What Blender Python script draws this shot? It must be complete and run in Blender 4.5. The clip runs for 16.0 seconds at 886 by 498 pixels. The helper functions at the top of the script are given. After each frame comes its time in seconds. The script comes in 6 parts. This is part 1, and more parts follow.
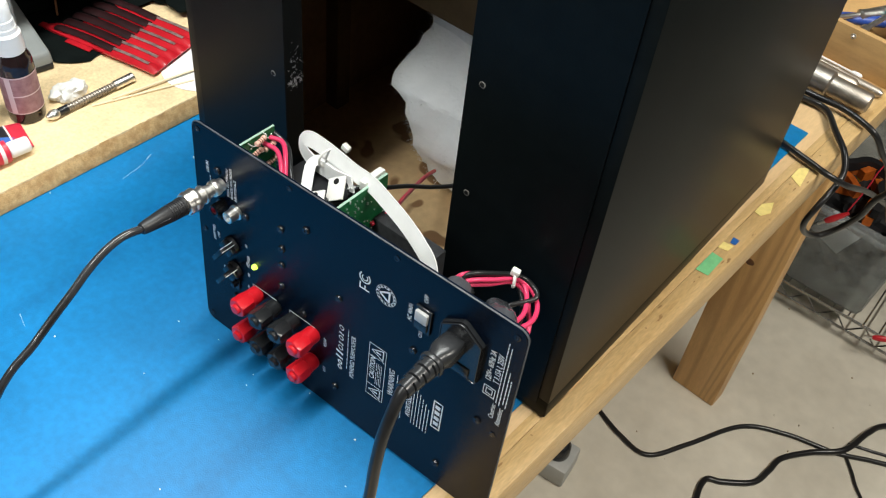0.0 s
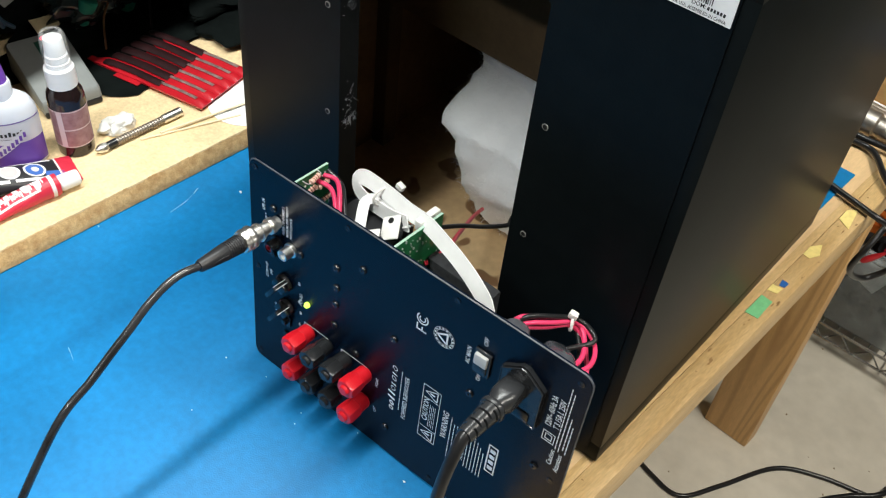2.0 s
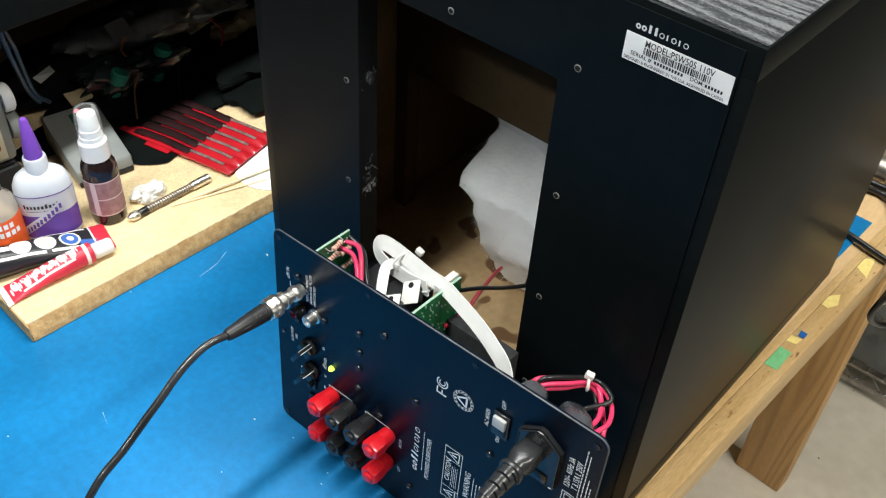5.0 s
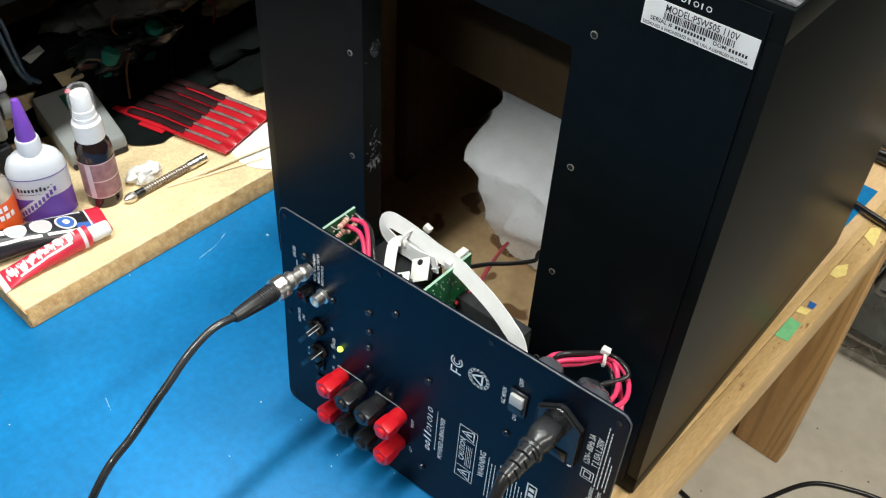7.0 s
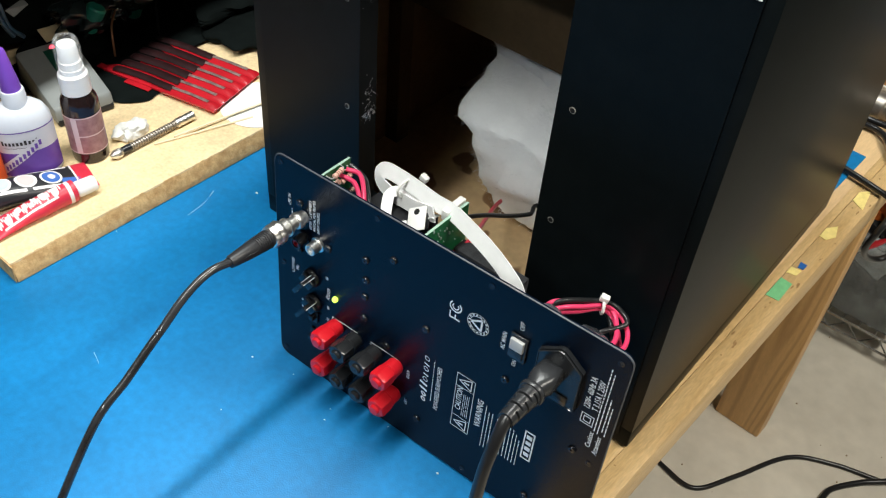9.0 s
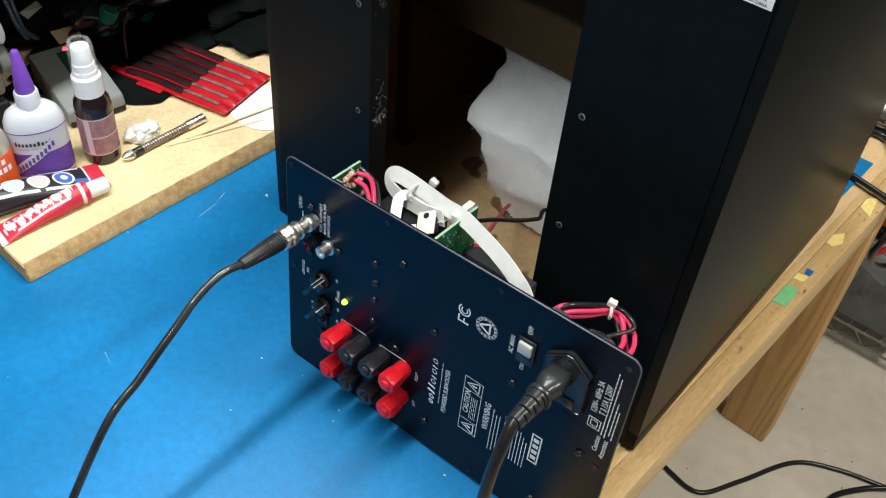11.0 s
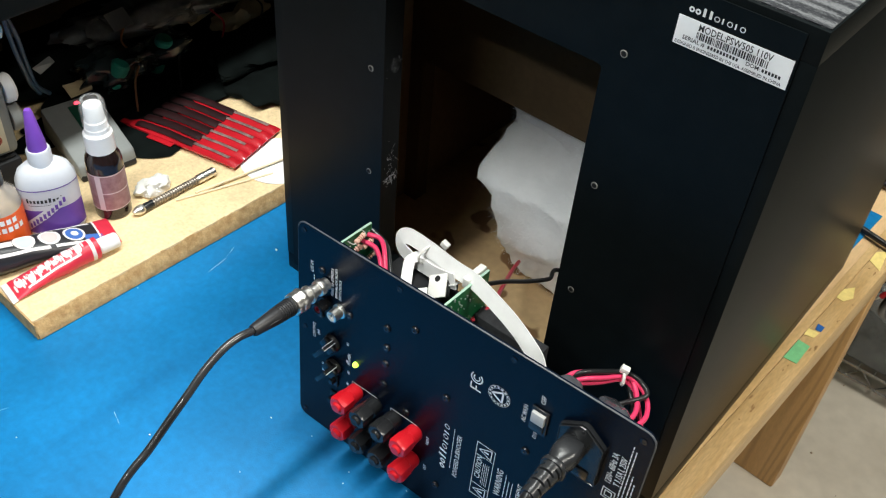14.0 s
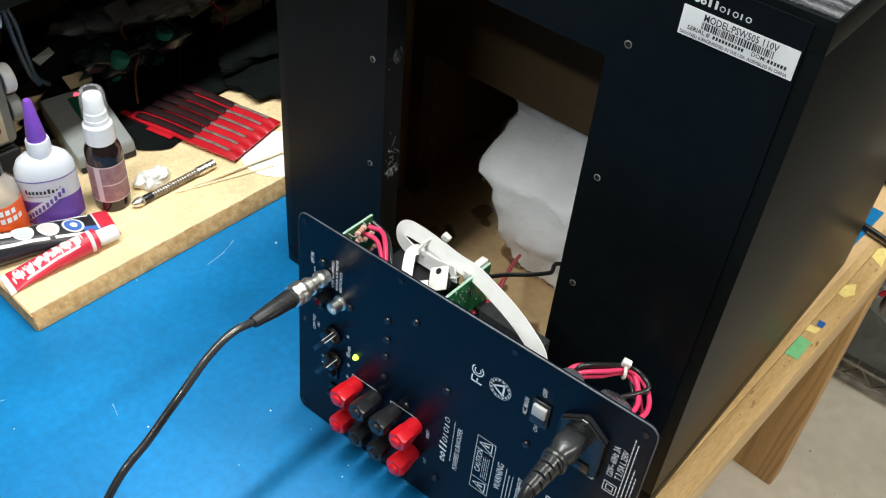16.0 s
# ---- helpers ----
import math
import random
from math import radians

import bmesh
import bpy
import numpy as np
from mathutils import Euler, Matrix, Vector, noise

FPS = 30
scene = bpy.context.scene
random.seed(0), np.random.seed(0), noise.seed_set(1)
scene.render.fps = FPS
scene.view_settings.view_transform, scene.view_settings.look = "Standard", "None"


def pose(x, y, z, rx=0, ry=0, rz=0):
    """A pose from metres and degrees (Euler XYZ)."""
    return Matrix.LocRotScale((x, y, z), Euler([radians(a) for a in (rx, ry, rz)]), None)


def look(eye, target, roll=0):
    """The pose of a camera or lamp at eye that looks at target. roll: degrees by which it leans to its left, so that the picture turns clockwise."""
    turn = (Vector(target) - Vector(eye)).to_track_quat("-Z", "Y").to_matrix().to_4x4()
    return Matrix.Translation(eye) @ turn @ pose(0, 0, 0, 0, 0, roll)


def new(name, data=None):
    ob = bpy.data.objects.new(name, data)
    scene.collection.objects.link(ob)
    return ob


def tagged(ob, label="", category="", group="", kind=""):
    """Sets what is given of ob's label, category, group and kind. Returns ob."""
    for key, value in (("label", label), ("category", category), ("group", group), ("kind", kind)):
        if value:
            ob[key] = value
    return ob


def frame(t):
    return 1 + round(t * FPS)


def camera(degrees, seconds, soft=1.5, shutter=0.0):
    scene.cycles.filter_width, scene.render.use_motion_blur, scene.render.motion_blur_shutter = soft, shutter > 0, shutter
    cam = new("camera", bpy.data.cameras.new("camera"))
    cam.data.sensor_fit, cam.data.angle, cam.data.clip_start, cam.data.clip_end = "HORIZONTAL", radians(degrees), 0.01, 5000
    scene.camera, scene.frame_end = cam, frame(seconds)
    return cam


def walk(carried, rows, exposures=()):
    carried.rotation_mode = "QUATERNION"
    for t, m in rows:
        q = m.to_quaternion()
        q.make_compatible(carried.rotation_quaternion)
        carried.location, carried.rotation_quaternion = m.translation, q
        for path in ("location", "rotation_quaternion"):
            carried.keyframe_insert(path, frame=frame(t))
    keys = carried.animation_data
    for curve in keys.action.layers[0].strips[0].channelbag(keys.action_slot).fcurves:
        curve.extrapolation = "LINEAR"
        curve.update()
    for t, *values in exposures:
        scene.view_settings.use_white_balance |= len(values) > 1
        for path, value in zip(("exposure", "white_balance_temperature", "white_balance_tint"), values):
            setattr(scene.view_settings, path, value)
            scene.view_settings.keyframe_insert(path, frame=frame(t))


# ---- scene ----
cam = camera(50.2, 16.0, soft=1.2)
PATH = [
    (0, (0.15, -0.378, 0.58), (-0.63, 0.761, -0.868), 7.6),
    (0.5, (0.146, -0.377, 0.581), (-0.672, 0.748, -0.856), 7.4),
    (1, (0.137, -0.386, 0.582), (-0.683, 0.746, -0.849), 7.7),
    (1.5, (0.128, -0.39, 0.578), (-0.691, 0.749, -0.847), 7.8),
    (2, (0.126, -0.388, 0.579), (-0.715, 0.759, -0.827), 7.1),
    (2.5, (0.125, -0.387, 0.578), (-0.738, 0.778, -0.8), 6.7),
    (2.8, (0.123, -0.389, 0.604), (-0.718, 0.76, -0.801), 7.1),
    (3, (0.129, -0.396, 0.644), (-0.766, 0.778, -0.704), 5.4),
    (3.5, (0.134, -0.401, 0.656), (-0.801, 0.796, -0.645), 4.3),
    (4, (0.133, -0.396, 0.637), (-0.797, 0.79, -0.678), 4.6),
    (4.5, (0.132, -0.39, 0.619), (-0.788, 0.768, -0.727), 4.5),
    (4.7, (0.133, -0.387, 0.608), (-0.799, 0.763, -0.736), 4.0),
    (6.8, (0.119, -0.392, 0.597), (-0.771, 0.742, -0.79), 3.6),
    (7, (0.116, -0.39, 0.593), (-0.773, 0.754, -0.786), 3.7),
    (7.5, (0.105, -0.396, 0.582), (-0.75, 0.785, -0.786), 5.4),
    (8, (0.117, -0.396, 0.573), (-0.741, 0.758, -0.816), 4.6),
    (8.5, (0.116, -0.399, 0.572), (-0.729, 0.756, -0.826), 4.9),
    (9, (0.115, -0.409, 0.569), (-0.723, 0.756, -0.824), 5.5),
    (11.5, (0.115, -0.413, 0.574), (-0.738, 0.745, -0.816), 5.5),
    (12, (0.113, -0.409, 0.568), (-0.743, 0.752, -0.818), 5.1),
    (12.5, (0.113, -0.405, 0.576), (-0.754, 0.754, -0.805), 4.9),
    (13, (0.109, -0.411, 0.582), (-0.754, 0.767, -0.784), 5.7),
    (13.5, (0.103, -0.407, 0.582), (-0.769, 0.774, -0.777), 5.6),
    (14, (0.1, -0.405, 0.589), (-0.786, 0.781, -0.757), 5.3),
    (14.5, (0.101, -0.405, 0.589), (-0.792, 0.779, -0.753), 5.1),
    (15, (0.101, -0.402, 0.578), (-0.803, 0.784, -0.755), 5.1),
    (15.5, (0.101, -0.404, 0.583), (-0.79, 0.771, -0.768), 5.2),
    (16, (0.099, -0.406, 0.584), (-0.782, 0.779, -0.764), 5.7),
]
walk(cam, [(t, look(eye, target, roll)) for t, eye, target, roll in PATH],
     exposures=((0, -0.04), (3.5, 0.0), (4.7, 0.0), (7, -0.05), (9, -0.07), (11.5, -0.14), (12.5, -0.14), (14, -0.08), (16, -0.05)))


# world: dim workshop
world = bpy.data.worlds.new("world")
scene.world = world
world.use_nodes = True
world.node_tree.nodes["Background"].inputs[0].default_value = (0.9, 0.95, 1.0, 1)
world.node_tree.nodes["Background"].inputs[1].default_value = 0.05


def area_lamp(name, m, sx, sy, watts, color=(1, 0.97, 0.92)):
    d = bpy.data.lights.new(name, "AREA")
    d.shape, d.size, d.size_y, d.energy, d.color = "RECTANGLE", sx, sy, watts, color
    ob = new(name, d)
    ob.matrix_world = m
    return ob


# tube lamp over the bench, running along it, and a ceiling tube over the floor
# unseen fill lamp, added to brighten the wadding, label and bench clutter
area_lamp("far_fill_light", pose(-0.45, -1.55, 1.6, 0, 0, 90), 0.1, 1.2, 14, (0.97, 1.0, 0.97))
area_lamp("bench_tube_light", pose(-0.30, -0.13, 1.15), 0.09, 1.2, 22.5, (0.96, 1.0, 0.96))
area_lamp("ceiling_tube_light", pose(1.0, 0.35, 1.6), 0.1, 1.2, 45, (1.0, 0.96, 0.86))

# ---- helpers of this scene ----
R = random.Random(7)


def V(*a):
    return Vector(a)


def box(bm, x0, y0, z0, x1, y1, z1, bevel=0.0, m=None, seg=2):
    r = bmesh.ops.create_cube(bm, size=1.0)
    vs = r["verts"]
    for v in vs:
        v.co = V(x0 + (v.co.x + 0.5) * (x1 - x0), y0 + (v.co.y + 0.5) * (y1 - y0), z0 + (v.co.z + 0.5) * (z1 - z0))
    if bevel:
        es = list({e for v in vs for e in v.link_edges})
        res = bmesh.ops.bevel(bm, geom=es, offset=bevel, segments=seg, affect="EDGES", profile=0.5)
        vs = list({v for f in res["faces"] for v in f.verts} | {v for v in vs if v.is_valid})
    if m is not None:
        bmesh.ops.transform(bm, matrix=m, verts=vs)
    return vs


def boxes(*rows, bevel=0.0):
    bm = bmesh.new()
    for r in rows:
        box(bm, *r, bevel=bevel)
    return bm


def lathe(bm, profile, m=None, seg=32, squash=1.0, cap=True):
    """profile: (radius, height) pairs, from the base up."""
    rings = []
    for r, z in profile:
        rings.append([bm.verts.new((r * math.cos(2 * math.pi * i / seg), squash * r * math.sin(2 * math.pi * i / seg), z)) for i in range(seg)])
    for a, b in zip(rings, rings[1:]):
        for i in range(seg):
            bm.faces.new((a[i], a[(i + 1) % seg], b[(i + 1) % seg], b[i]))
    if cap:
        bm.faces.new(list(reversed(rings[0])))
        bm.faces.new(rings[-1])
    vs = [v for r in rings for v in r]
    if m is not None:
        bmesh.ops.transform(bm, matrix=m, verts=vs)
    return vs


def smooth_path(pts, n=10):
    """Points on a Catmull-Rom curve through pts."""
    p = [Vector(a) for a in pts]
    p = [2 * p[0] - p[1]] + p + [2 * p[-1] - p[-2]]
    out = []
    for i in range(1, len(p) - 2):
        a, b, c, d = p[i - 1:i + 3]
        for k in range(n):
            t = k / n
            out.append(0.5 * (2 * b + (c - a) * t + (2 * a - 5 * b + 4 * c - d) * t * t + (3 * b - a - 3 * c + d) * t ** 3))
    out.append(p[-2])
    return out


def sweep(bm, pts, section, up=V(0, 0, 1), n=10, closed=True):
    """Sweeps a closed section of (side, up) pairs along a smooth path."""
    path = smooth_path(pts, n) if n else [Vector(a) for a in pts]
    rings, side = [], None
    for i, q in enumerate(path):
        d = (path[min(i + 1, len(path) - 1)] - path[max(i - 1, 0)]).normalized()
        if side is None:
            ref = up if abs(d.dot(up)) < 0.95 else V(1, 0, 0)
            side = d.cross(ref).normalized()
        else:
            side = (side - d * side.dot(d)).normalized()
        u = side.cross(d)
        rings.append([bm.verts.new(q + side * a + u * b) for a, b in section])
    k = len(section)
    for a, b in zip(rings, rings[1:]):
        for i in range(k):
            bm.faces.new((a[i], a[(i + 1) % k], b[(i + 1) % k], b[i]))
    bm.faces.new(list(reversed(rings[0])))
    bm.faces.new(rings[-1])


def tube(bm, pts, r, n=10, seg=10):
    sweep(bm, pts, [(r * math.cos(2 * math.pi * i / seg), r * math.sin(2 * math.pi * i / seg)) for i in range(seg)], n=n)


def mesh_of(bm, name, material, smooth=True, sharp=40):
    bmesh.ops.recalc_face_normals(bm, faces=bm.faces)
    me = bpy.data.meshes.new(name)
    bm.to_mesh(me)
    bm.free()
    me.materials.append(material)
    if smooth:
        me.polygons.foreach_set("use_smooth", [True] * len(me.polygons))
        me.set_sharp_from_angle(angle=radians(sharp))
    return me


def part(name, bm, material, parent, label="", m=None, smooth=True):
    ob = new(name, mesh_of(bm, name, material, smooth))
    ob.parent = parent
    if m is not None:
        ob.matrix_basis = m
    return tagged(ob, label)


def thing(name, label, category, m=None, group="", kind=""):
    ob = new(name)
    ob.empty_display_size = 0.02
    if m is not None:
        ob.matrix_world = m
    return tagged(ob, label, category, group, kind)


def solid(name, bm, material, label, category="", m=None, group="", kind="", smooth=True):
    ob = new(name, mesh_of(bm, name, material, smooth))
    if m is not None:
        ob.matrix_world = m
    return tagged(ob, label, category, group, kind)


def writing(name, body, size, material, parent, m, align="LEFT", depth=0.0, squeeze=1.0):
    """Words in the built-in font as a mesh under a thing."""
    c = bpy.data.curves.new(name, "FONT")
    c.body, c.size, c.align_x, c.align_y = body, size, align, "CENTER"
    c.extrude, c.resolution_u, c.offset = depth, 2, size * 0.012
    tmp = bpy.data.objects.new(name + "_tmp", c)
    me = bpy.data.meshes.new_from_object(tmp)
    bpy.data.objects.remove(tmp)
    bpy.data.curves.remove(c)
    me.transform(Matrix.Diagonal((squeeze, 1, 1, 1)))
    me.materials.clear()
    me.materials.append(material)
    ob = new(name, me)
    ob.parent = parent
    ob.matrix_basis = m
    return ob


# ---- materials ----
def material(name, color, rough=0.5, metal=0.0, vary=0.0, scale=30.0, bump=0.0, bump_scale=200.0, coat=0.0, spec=0.5, color2=None, stretch=(1, 1, 1), fine=0.0, trans=0.0, ior=1.45, rough_vary=0.0, emit=None, emit_strength=0.0, alpha=1.0, sheen=0.0):
    mt = bpy.data.materials.new(name)
    mt.use_nodes = True
    nt = mt.node_tree
    b = nt.nodes["Principled BSDF"]
    b.inputs["Base Color"].default_value = (*color, 1)
    b.inputs["Roughness"].default_value = rough
    b.inputs["Metallic"].default_value = metal
    b.inputs["Specular IOR Level"].default_value = spec
    b.inputs["Coat Weight"].default_value = coat
    b.inputs["Transmission Weight"].default_value = trans
    b.inputs["IOR"].default_value = ior
    b.inputs["Alpha"].default_value = alpha
    b.inputs["Sheen Weight"].default_value = sheen
    if emit:
        b.inputs["Emission Color"].default_value = (*emit, 1)
        b.inputs["Emission Strength"].default_value = emit_strength
    tc = nt.nodes.new("ShaderNodeTexCoord")
    mp = nt.nodes.new("ShaderNodeMapping")
    mp.inputs["Scale"].default_value = stretch
    nt.links.new(tc.outputs["Object"], mp.inputs[0])
    if vary or color2:
        n1 = nt.nodes.new("ShaderNodeTexNoise")
        n1.inputs["Scale"].default_value = scale
        n1.inputs["Detail"].default_value = 6
        n1.inputs["Roughness"].default_value = 0.6
        nt.links.new(mp.outputs[0], n1.inputs[0])
        ramp = nt.nodes.new("ShaderNodeValToRGB")
        c2 = color2 or tuple(c * (1 - vary) for c in color)
        c1 = color if color2 else tuple(min(1, c * (1 + vary)) for c in color)
        ramp.color_ramp.elements[0].position, ramp.color_ramp.elements[1].position = 0.35, 0.65
        ramp.color_ramp.elements[0].color, ramp.color_ramp.elements[1].color = (*c2, 1), (*c1, 1)
        nt.links.new(n1.outputs["Fac"], ramp.inputs[0])
        out = ramp.outputs[0]
        if fine:
            n2 = nt.nodes.new("ShaderNodeTexNoise")
            n2.inputs["Scale"].default_value = scale * 14
            n2.inputs["Detail"].default_value = 3
            nt.links.new(mp.outputs[0], n2.inputs[0])
            mr = nt.nodes.new("ShaderNodeMapRange")
            mr.inputs[1].default_value, mr.inputs[2].default_value = 0.3, 0.7
            mr.inputs[3].default_value, mr.inputs[4].default_value = 1 - fine, 1 + fine
            nt.links.new(n2.outputs["Fac"], mr.inputs[0])
            mx = nt.nodes.new("ShaderNodeMix")
            mx.data_type, mx.blend_type = "RGBA", "MULTIPLY"
            mx.inputs[0].default_value = 1.0
            nt.links.new(out, mx.inputs[6])
            nt.links.new(mr.outputs[0], mx.inputs[7])
            out = mx.outputs[2]
        nt.links.new(out, b.inputs["Base Color"])
        if rough_vary:
            rr = nt.nodes.new("ShaderNodeMapRange")
            rr.inputs[3].default_value, rr.inputs[4].default_value = rough - rough_vary, rough + rough_vary
            nt.links.new(n1.outputs["Fac"], rr.inputs[0])
            nt.links.new(rr.outputs[0], b.inputs["Roughness"])
    if bump:
        n3 = nt.nodes.new("ShaderNodeTexNoise")
        n3.inputs["Scale"].default_value = bump_scale
        n3.inputs["Detail"].default_value = 4
        nt.links.new(mp.outputs[0], n3.inputs[0])
        bp = nt.nodes.new("ShaderNodeBump")
        bp.inputs["Strength"].default_value = bump
        bp.inputs["Distance"].default_value = 0.002
        nt.links.new(n3.outputs["Fac"], bp.inputs["Height"])
        nt.links.new(bp.outputs[0], b.inputs["Normal"])
    return mt


M_MAT = material("blue_rubber", (0.0, 0.170, 0.428), 0.5, vary=0.13, scale=11, fine=0.10, bump=0.12, bump_scale=900, rough_vary=0.08)
M_BENCH = material("bench_pine", (0.66, 0.46, 0.225), 0.42, color2=(0.53, 0.345, 0.145), scale=16, stretch=(4, 0.6, 4), fine=0.12, bump=0.35, bump_scale=110)
M_PLY = material("bench_plywood", (0.68, 0.47, 0.25), 0.55, vary=0.1, scale=14, stretch=(3, 0.6, 1), fine=0.06, bump=0.1, bump_scale=80)
M_LEG = material("leg_pine", (0.74, 0.46, 0.19), 0.45, color2=(0.66, 0.39, 0.15), scale=9, stretch=(6, 6, 0.5), fine=0.08, bump=0.1, bump_scale=50)


def growth_rings(mt, dark, rings=46.0):
    """Wavy growth rings along z, bent by slow noise."""
    nt = mt.node_tree
    b = nt.nodes["Principled BSDF"]
    src = b.inputs["Base Color"].links[0].from_socket
    tc = nt.nodes.new("ShaderNodeTexCoord")
    mp = nt.nodes.new("ShaderNodeMapping")
    mp.inputs["Scale"].default_value = (3.2, 3.2, 0.45)
    n = nt.nodes.new("ShaderNodeTexNoise")
    n.inputs["Scale"].default_value, n.inputs["Detail"].default_value = 3.2, 1.0
    nt.links.new(tc.outputs["Object"], mp.inputs[0])
    nt.links.new(mp.outputs[0], n.inputs[0])
    k = nt.nodes.new("ShaderNodeMath")
    k.operation = "MULTIPLY"
    k.inputs[1].default_value = rings * 2
    nt.links.new(n.outputs["Fac"], k.inputs[0])
    sn = nt.nodes.new("ShaderNodeMath")
    sn.operation = "SINE"
    nt.links.new(k.outputs[0], sn.inputs[0])
    r = nt.nodes.new("ShaderNodeMapRange")
    r.inputs[1].default_value, r.inputs[2].default_value, r.inputs[4].default_value = -0.2, 1.0, 0.42
    nt.links.new(sn.outputs[0], r.inputs[0])
    mx = nt.nodes.new("ShaderNodeMix")
    mx.data_type = "RGBA"
    mx.inputs[7].default_value = (*dark, 1)
    nt.links.new(r.outputs[0], mx.inputs[0])
    nt.links.new(src, mx.inputs[6])
    nt.links.new(mx.outputs[2], b.inputs["Base Color"])


growth_rings(M_LEG, (0.36, 0.17, 0.055))
M_PARTICLE = material("particle_board", (0.78, 0.59, 0.34), 0.62, vary=0.10, scale=26, fine=0.12, bump=0.15, bump_scale=300)
M_CHIP = material("particle_edge", (0.68, 0.44, 0.20), 0.85, color2=(0.46, 0.26, 0.10), scale=120, fine=0.2, bump=0.5, bump_scale=220)
M_CONCRETE = material("concrete", (0.72, 0.68, 0.585), 0.6, color2=(0.53, 0.49, 0.41), scale=2.6, fine=0.05, bump=0.05, bump_scale=60)
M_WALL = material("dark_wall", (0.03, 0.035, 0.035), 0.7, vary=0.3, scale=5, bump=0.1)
M_ROOM = material("room_wall", (0.16, 0.15, 0.14), 0.8, vary=0.15, scale=3, bump=0.1)
M_VINYL = material("black_vinyl", (0.0045, 0.0062, 0.0068), 0.36, spec=0.09, vary=0.15, scale=60, bump=0.08, bump_scale=700)
M_PLATE = material("black_powder_coat", (0.0015, 0.0048, 0.013), 0.26, spec=0.17, vary=0.1, scale=80, bump=0.12, bump_scale=1400)
# bare fibreboard darkened to hold the shade on the cabinet's inner sides
M_MDF_SHADE = material("shaded_raw_fibreboard", (0.24, 0.155, 0.08), 0.8, color2=(0.17, 0.105, 0.052), scale=12, fine=0.08, bump=0.1)

# ---- bench and room ----
BENCH = pose(0.0165, 0, 0, 0, 0, -2.3)  # bench axes: front edge at x = 0, y along the bench

solid("floor", boxes((-4, -4, -0.9, 4, 5, -0.8)), M_CONCRETE, "worn pale concrete garage floor with stains", "floor", kind="structure", smooth=False)
solid("ceiling", boxes((-4.1, -4.1, 1.75, 4.1, 5.1, 1.8)), M_ROOM, "plain garage ceiling", "ceiling", kind="structure", smooth=False)
for nm, bb in (("wall_north", (-4.1, 5, -0.8, 4.1, 5.1, 1.75)), ("wall_south", (-4.1, -4.1, -0.8, 4.1, -4, 1.75)), ("wall_east", (4, -4, -0.8, 4.1, 5, 1.75))):
    solid(nm, boxes(bb), M_ROOM, "plain garage wall", "wall", kind="structure", smooth=False)
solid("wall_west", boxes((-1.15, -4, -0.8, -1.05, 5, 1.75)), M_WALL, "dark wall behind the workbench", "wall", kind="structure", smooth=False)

bench = thing("workbench", "pine and plywood workbench with worn front edge", "workbench", BENCH)
part("tabletop", boxes((-1.02, -1.6, -0.022, -0.0262, 1.5, -0.002)), M_PLY, bench, "plywood bench top")
part("edge_strip", boxes((-0.0262, -1.6, -0.022, -0.0183, 1.5, -0.0021), bevel=0.0003), M_BENCH, bench, "worn edge strip")
part("front_rail", boxes((-0.0182, -1.6, -0.04, 0.0, 1.5, -0.002), bevel=0.0012), M_BENCH, bench, "worn golden pine front rail with scraps of tape")
part("rear_rail", boxes((-1.02, -1.6, -0.11, -0.98, 1.5, -0.0225), bevel=0.002), M_BENCH, bench)


def leg_bm():
    return boxes((-0.085, 0, -0.8, 0.0, 0.038, -0.0405), bevel=0.003)


for yy in (0.75, -1.4):
    part("leg", leg_bm(), M_LEG, bench, "knotty pine leg", m=pose(-0.045, yy, 0))
for yy in (0.75, -1.4):
    part("leg", leg_bm(), M_LEG, bench, m=pose(-0.9, yy, 0))
M_KNOT = material("dark_knot", (0.10, 0.04, 0.015), 0.5, color2=(0.20, 0.085, 0.03), scale=90)
bm = bmesh.new()
lathe(bm, [(0.009, -0.002), (0.0085, 0.0002), (0.005, 0.0004)], seg=20, squash=0.75, m=pose(-0.096, 0.75, -0.454, 90, 0, 0))
part("knot", bm, M_KNOT, bench)

mat = thing("bench_mat", "blue rubber work mat with pale scuffs on the bench", "mat")
part("sheet", boxes((-0.56, -1.2, -0.0016, -0.0365, 0.465, 0.0), bevel=0.0006), M_MAT, mat, m=BENCH)
M_SCUFF = material("pale_scuff", (0.35, 0.55, 0.75), 0.7)
M_CRUMB = material("pale_crumb", (0.75, 0.76, 0.76), 0.7)
for pts in (((-0.416, -0.055), (-0.419, -0.034), (-0.425, -0.018)), ((-0.411, -0.262), (-0.407, -0.252)), ((-0.417, -0.043), (-0.4195, -0.030)), ((-0.10, -0.30), (-0.085, -0.28), (-0.06, -0.275)), ((-0.35, -0.20), (-0.335, -0.205)), ((-0.20, -0.45), (-0.23, -0.42))):
    bm = bmesh.new()
    path = smooth_path([(x, y, 0.00005) for x, y in pts], 6)
    for p, q in zip(path, path[1:]):
        d = (q - p).normalized()
        w = V(-d.y, d.x, 0) * R.uniform(0.00012, 0.0004)
        if R.random() < 0.8:
            bm.faces.new([bm.verts.new(k) for k in (p - w, q - w * 0.6, q + w * 0.6, p + w)])
    part("scuff", bm, M_SCUFF, mat)
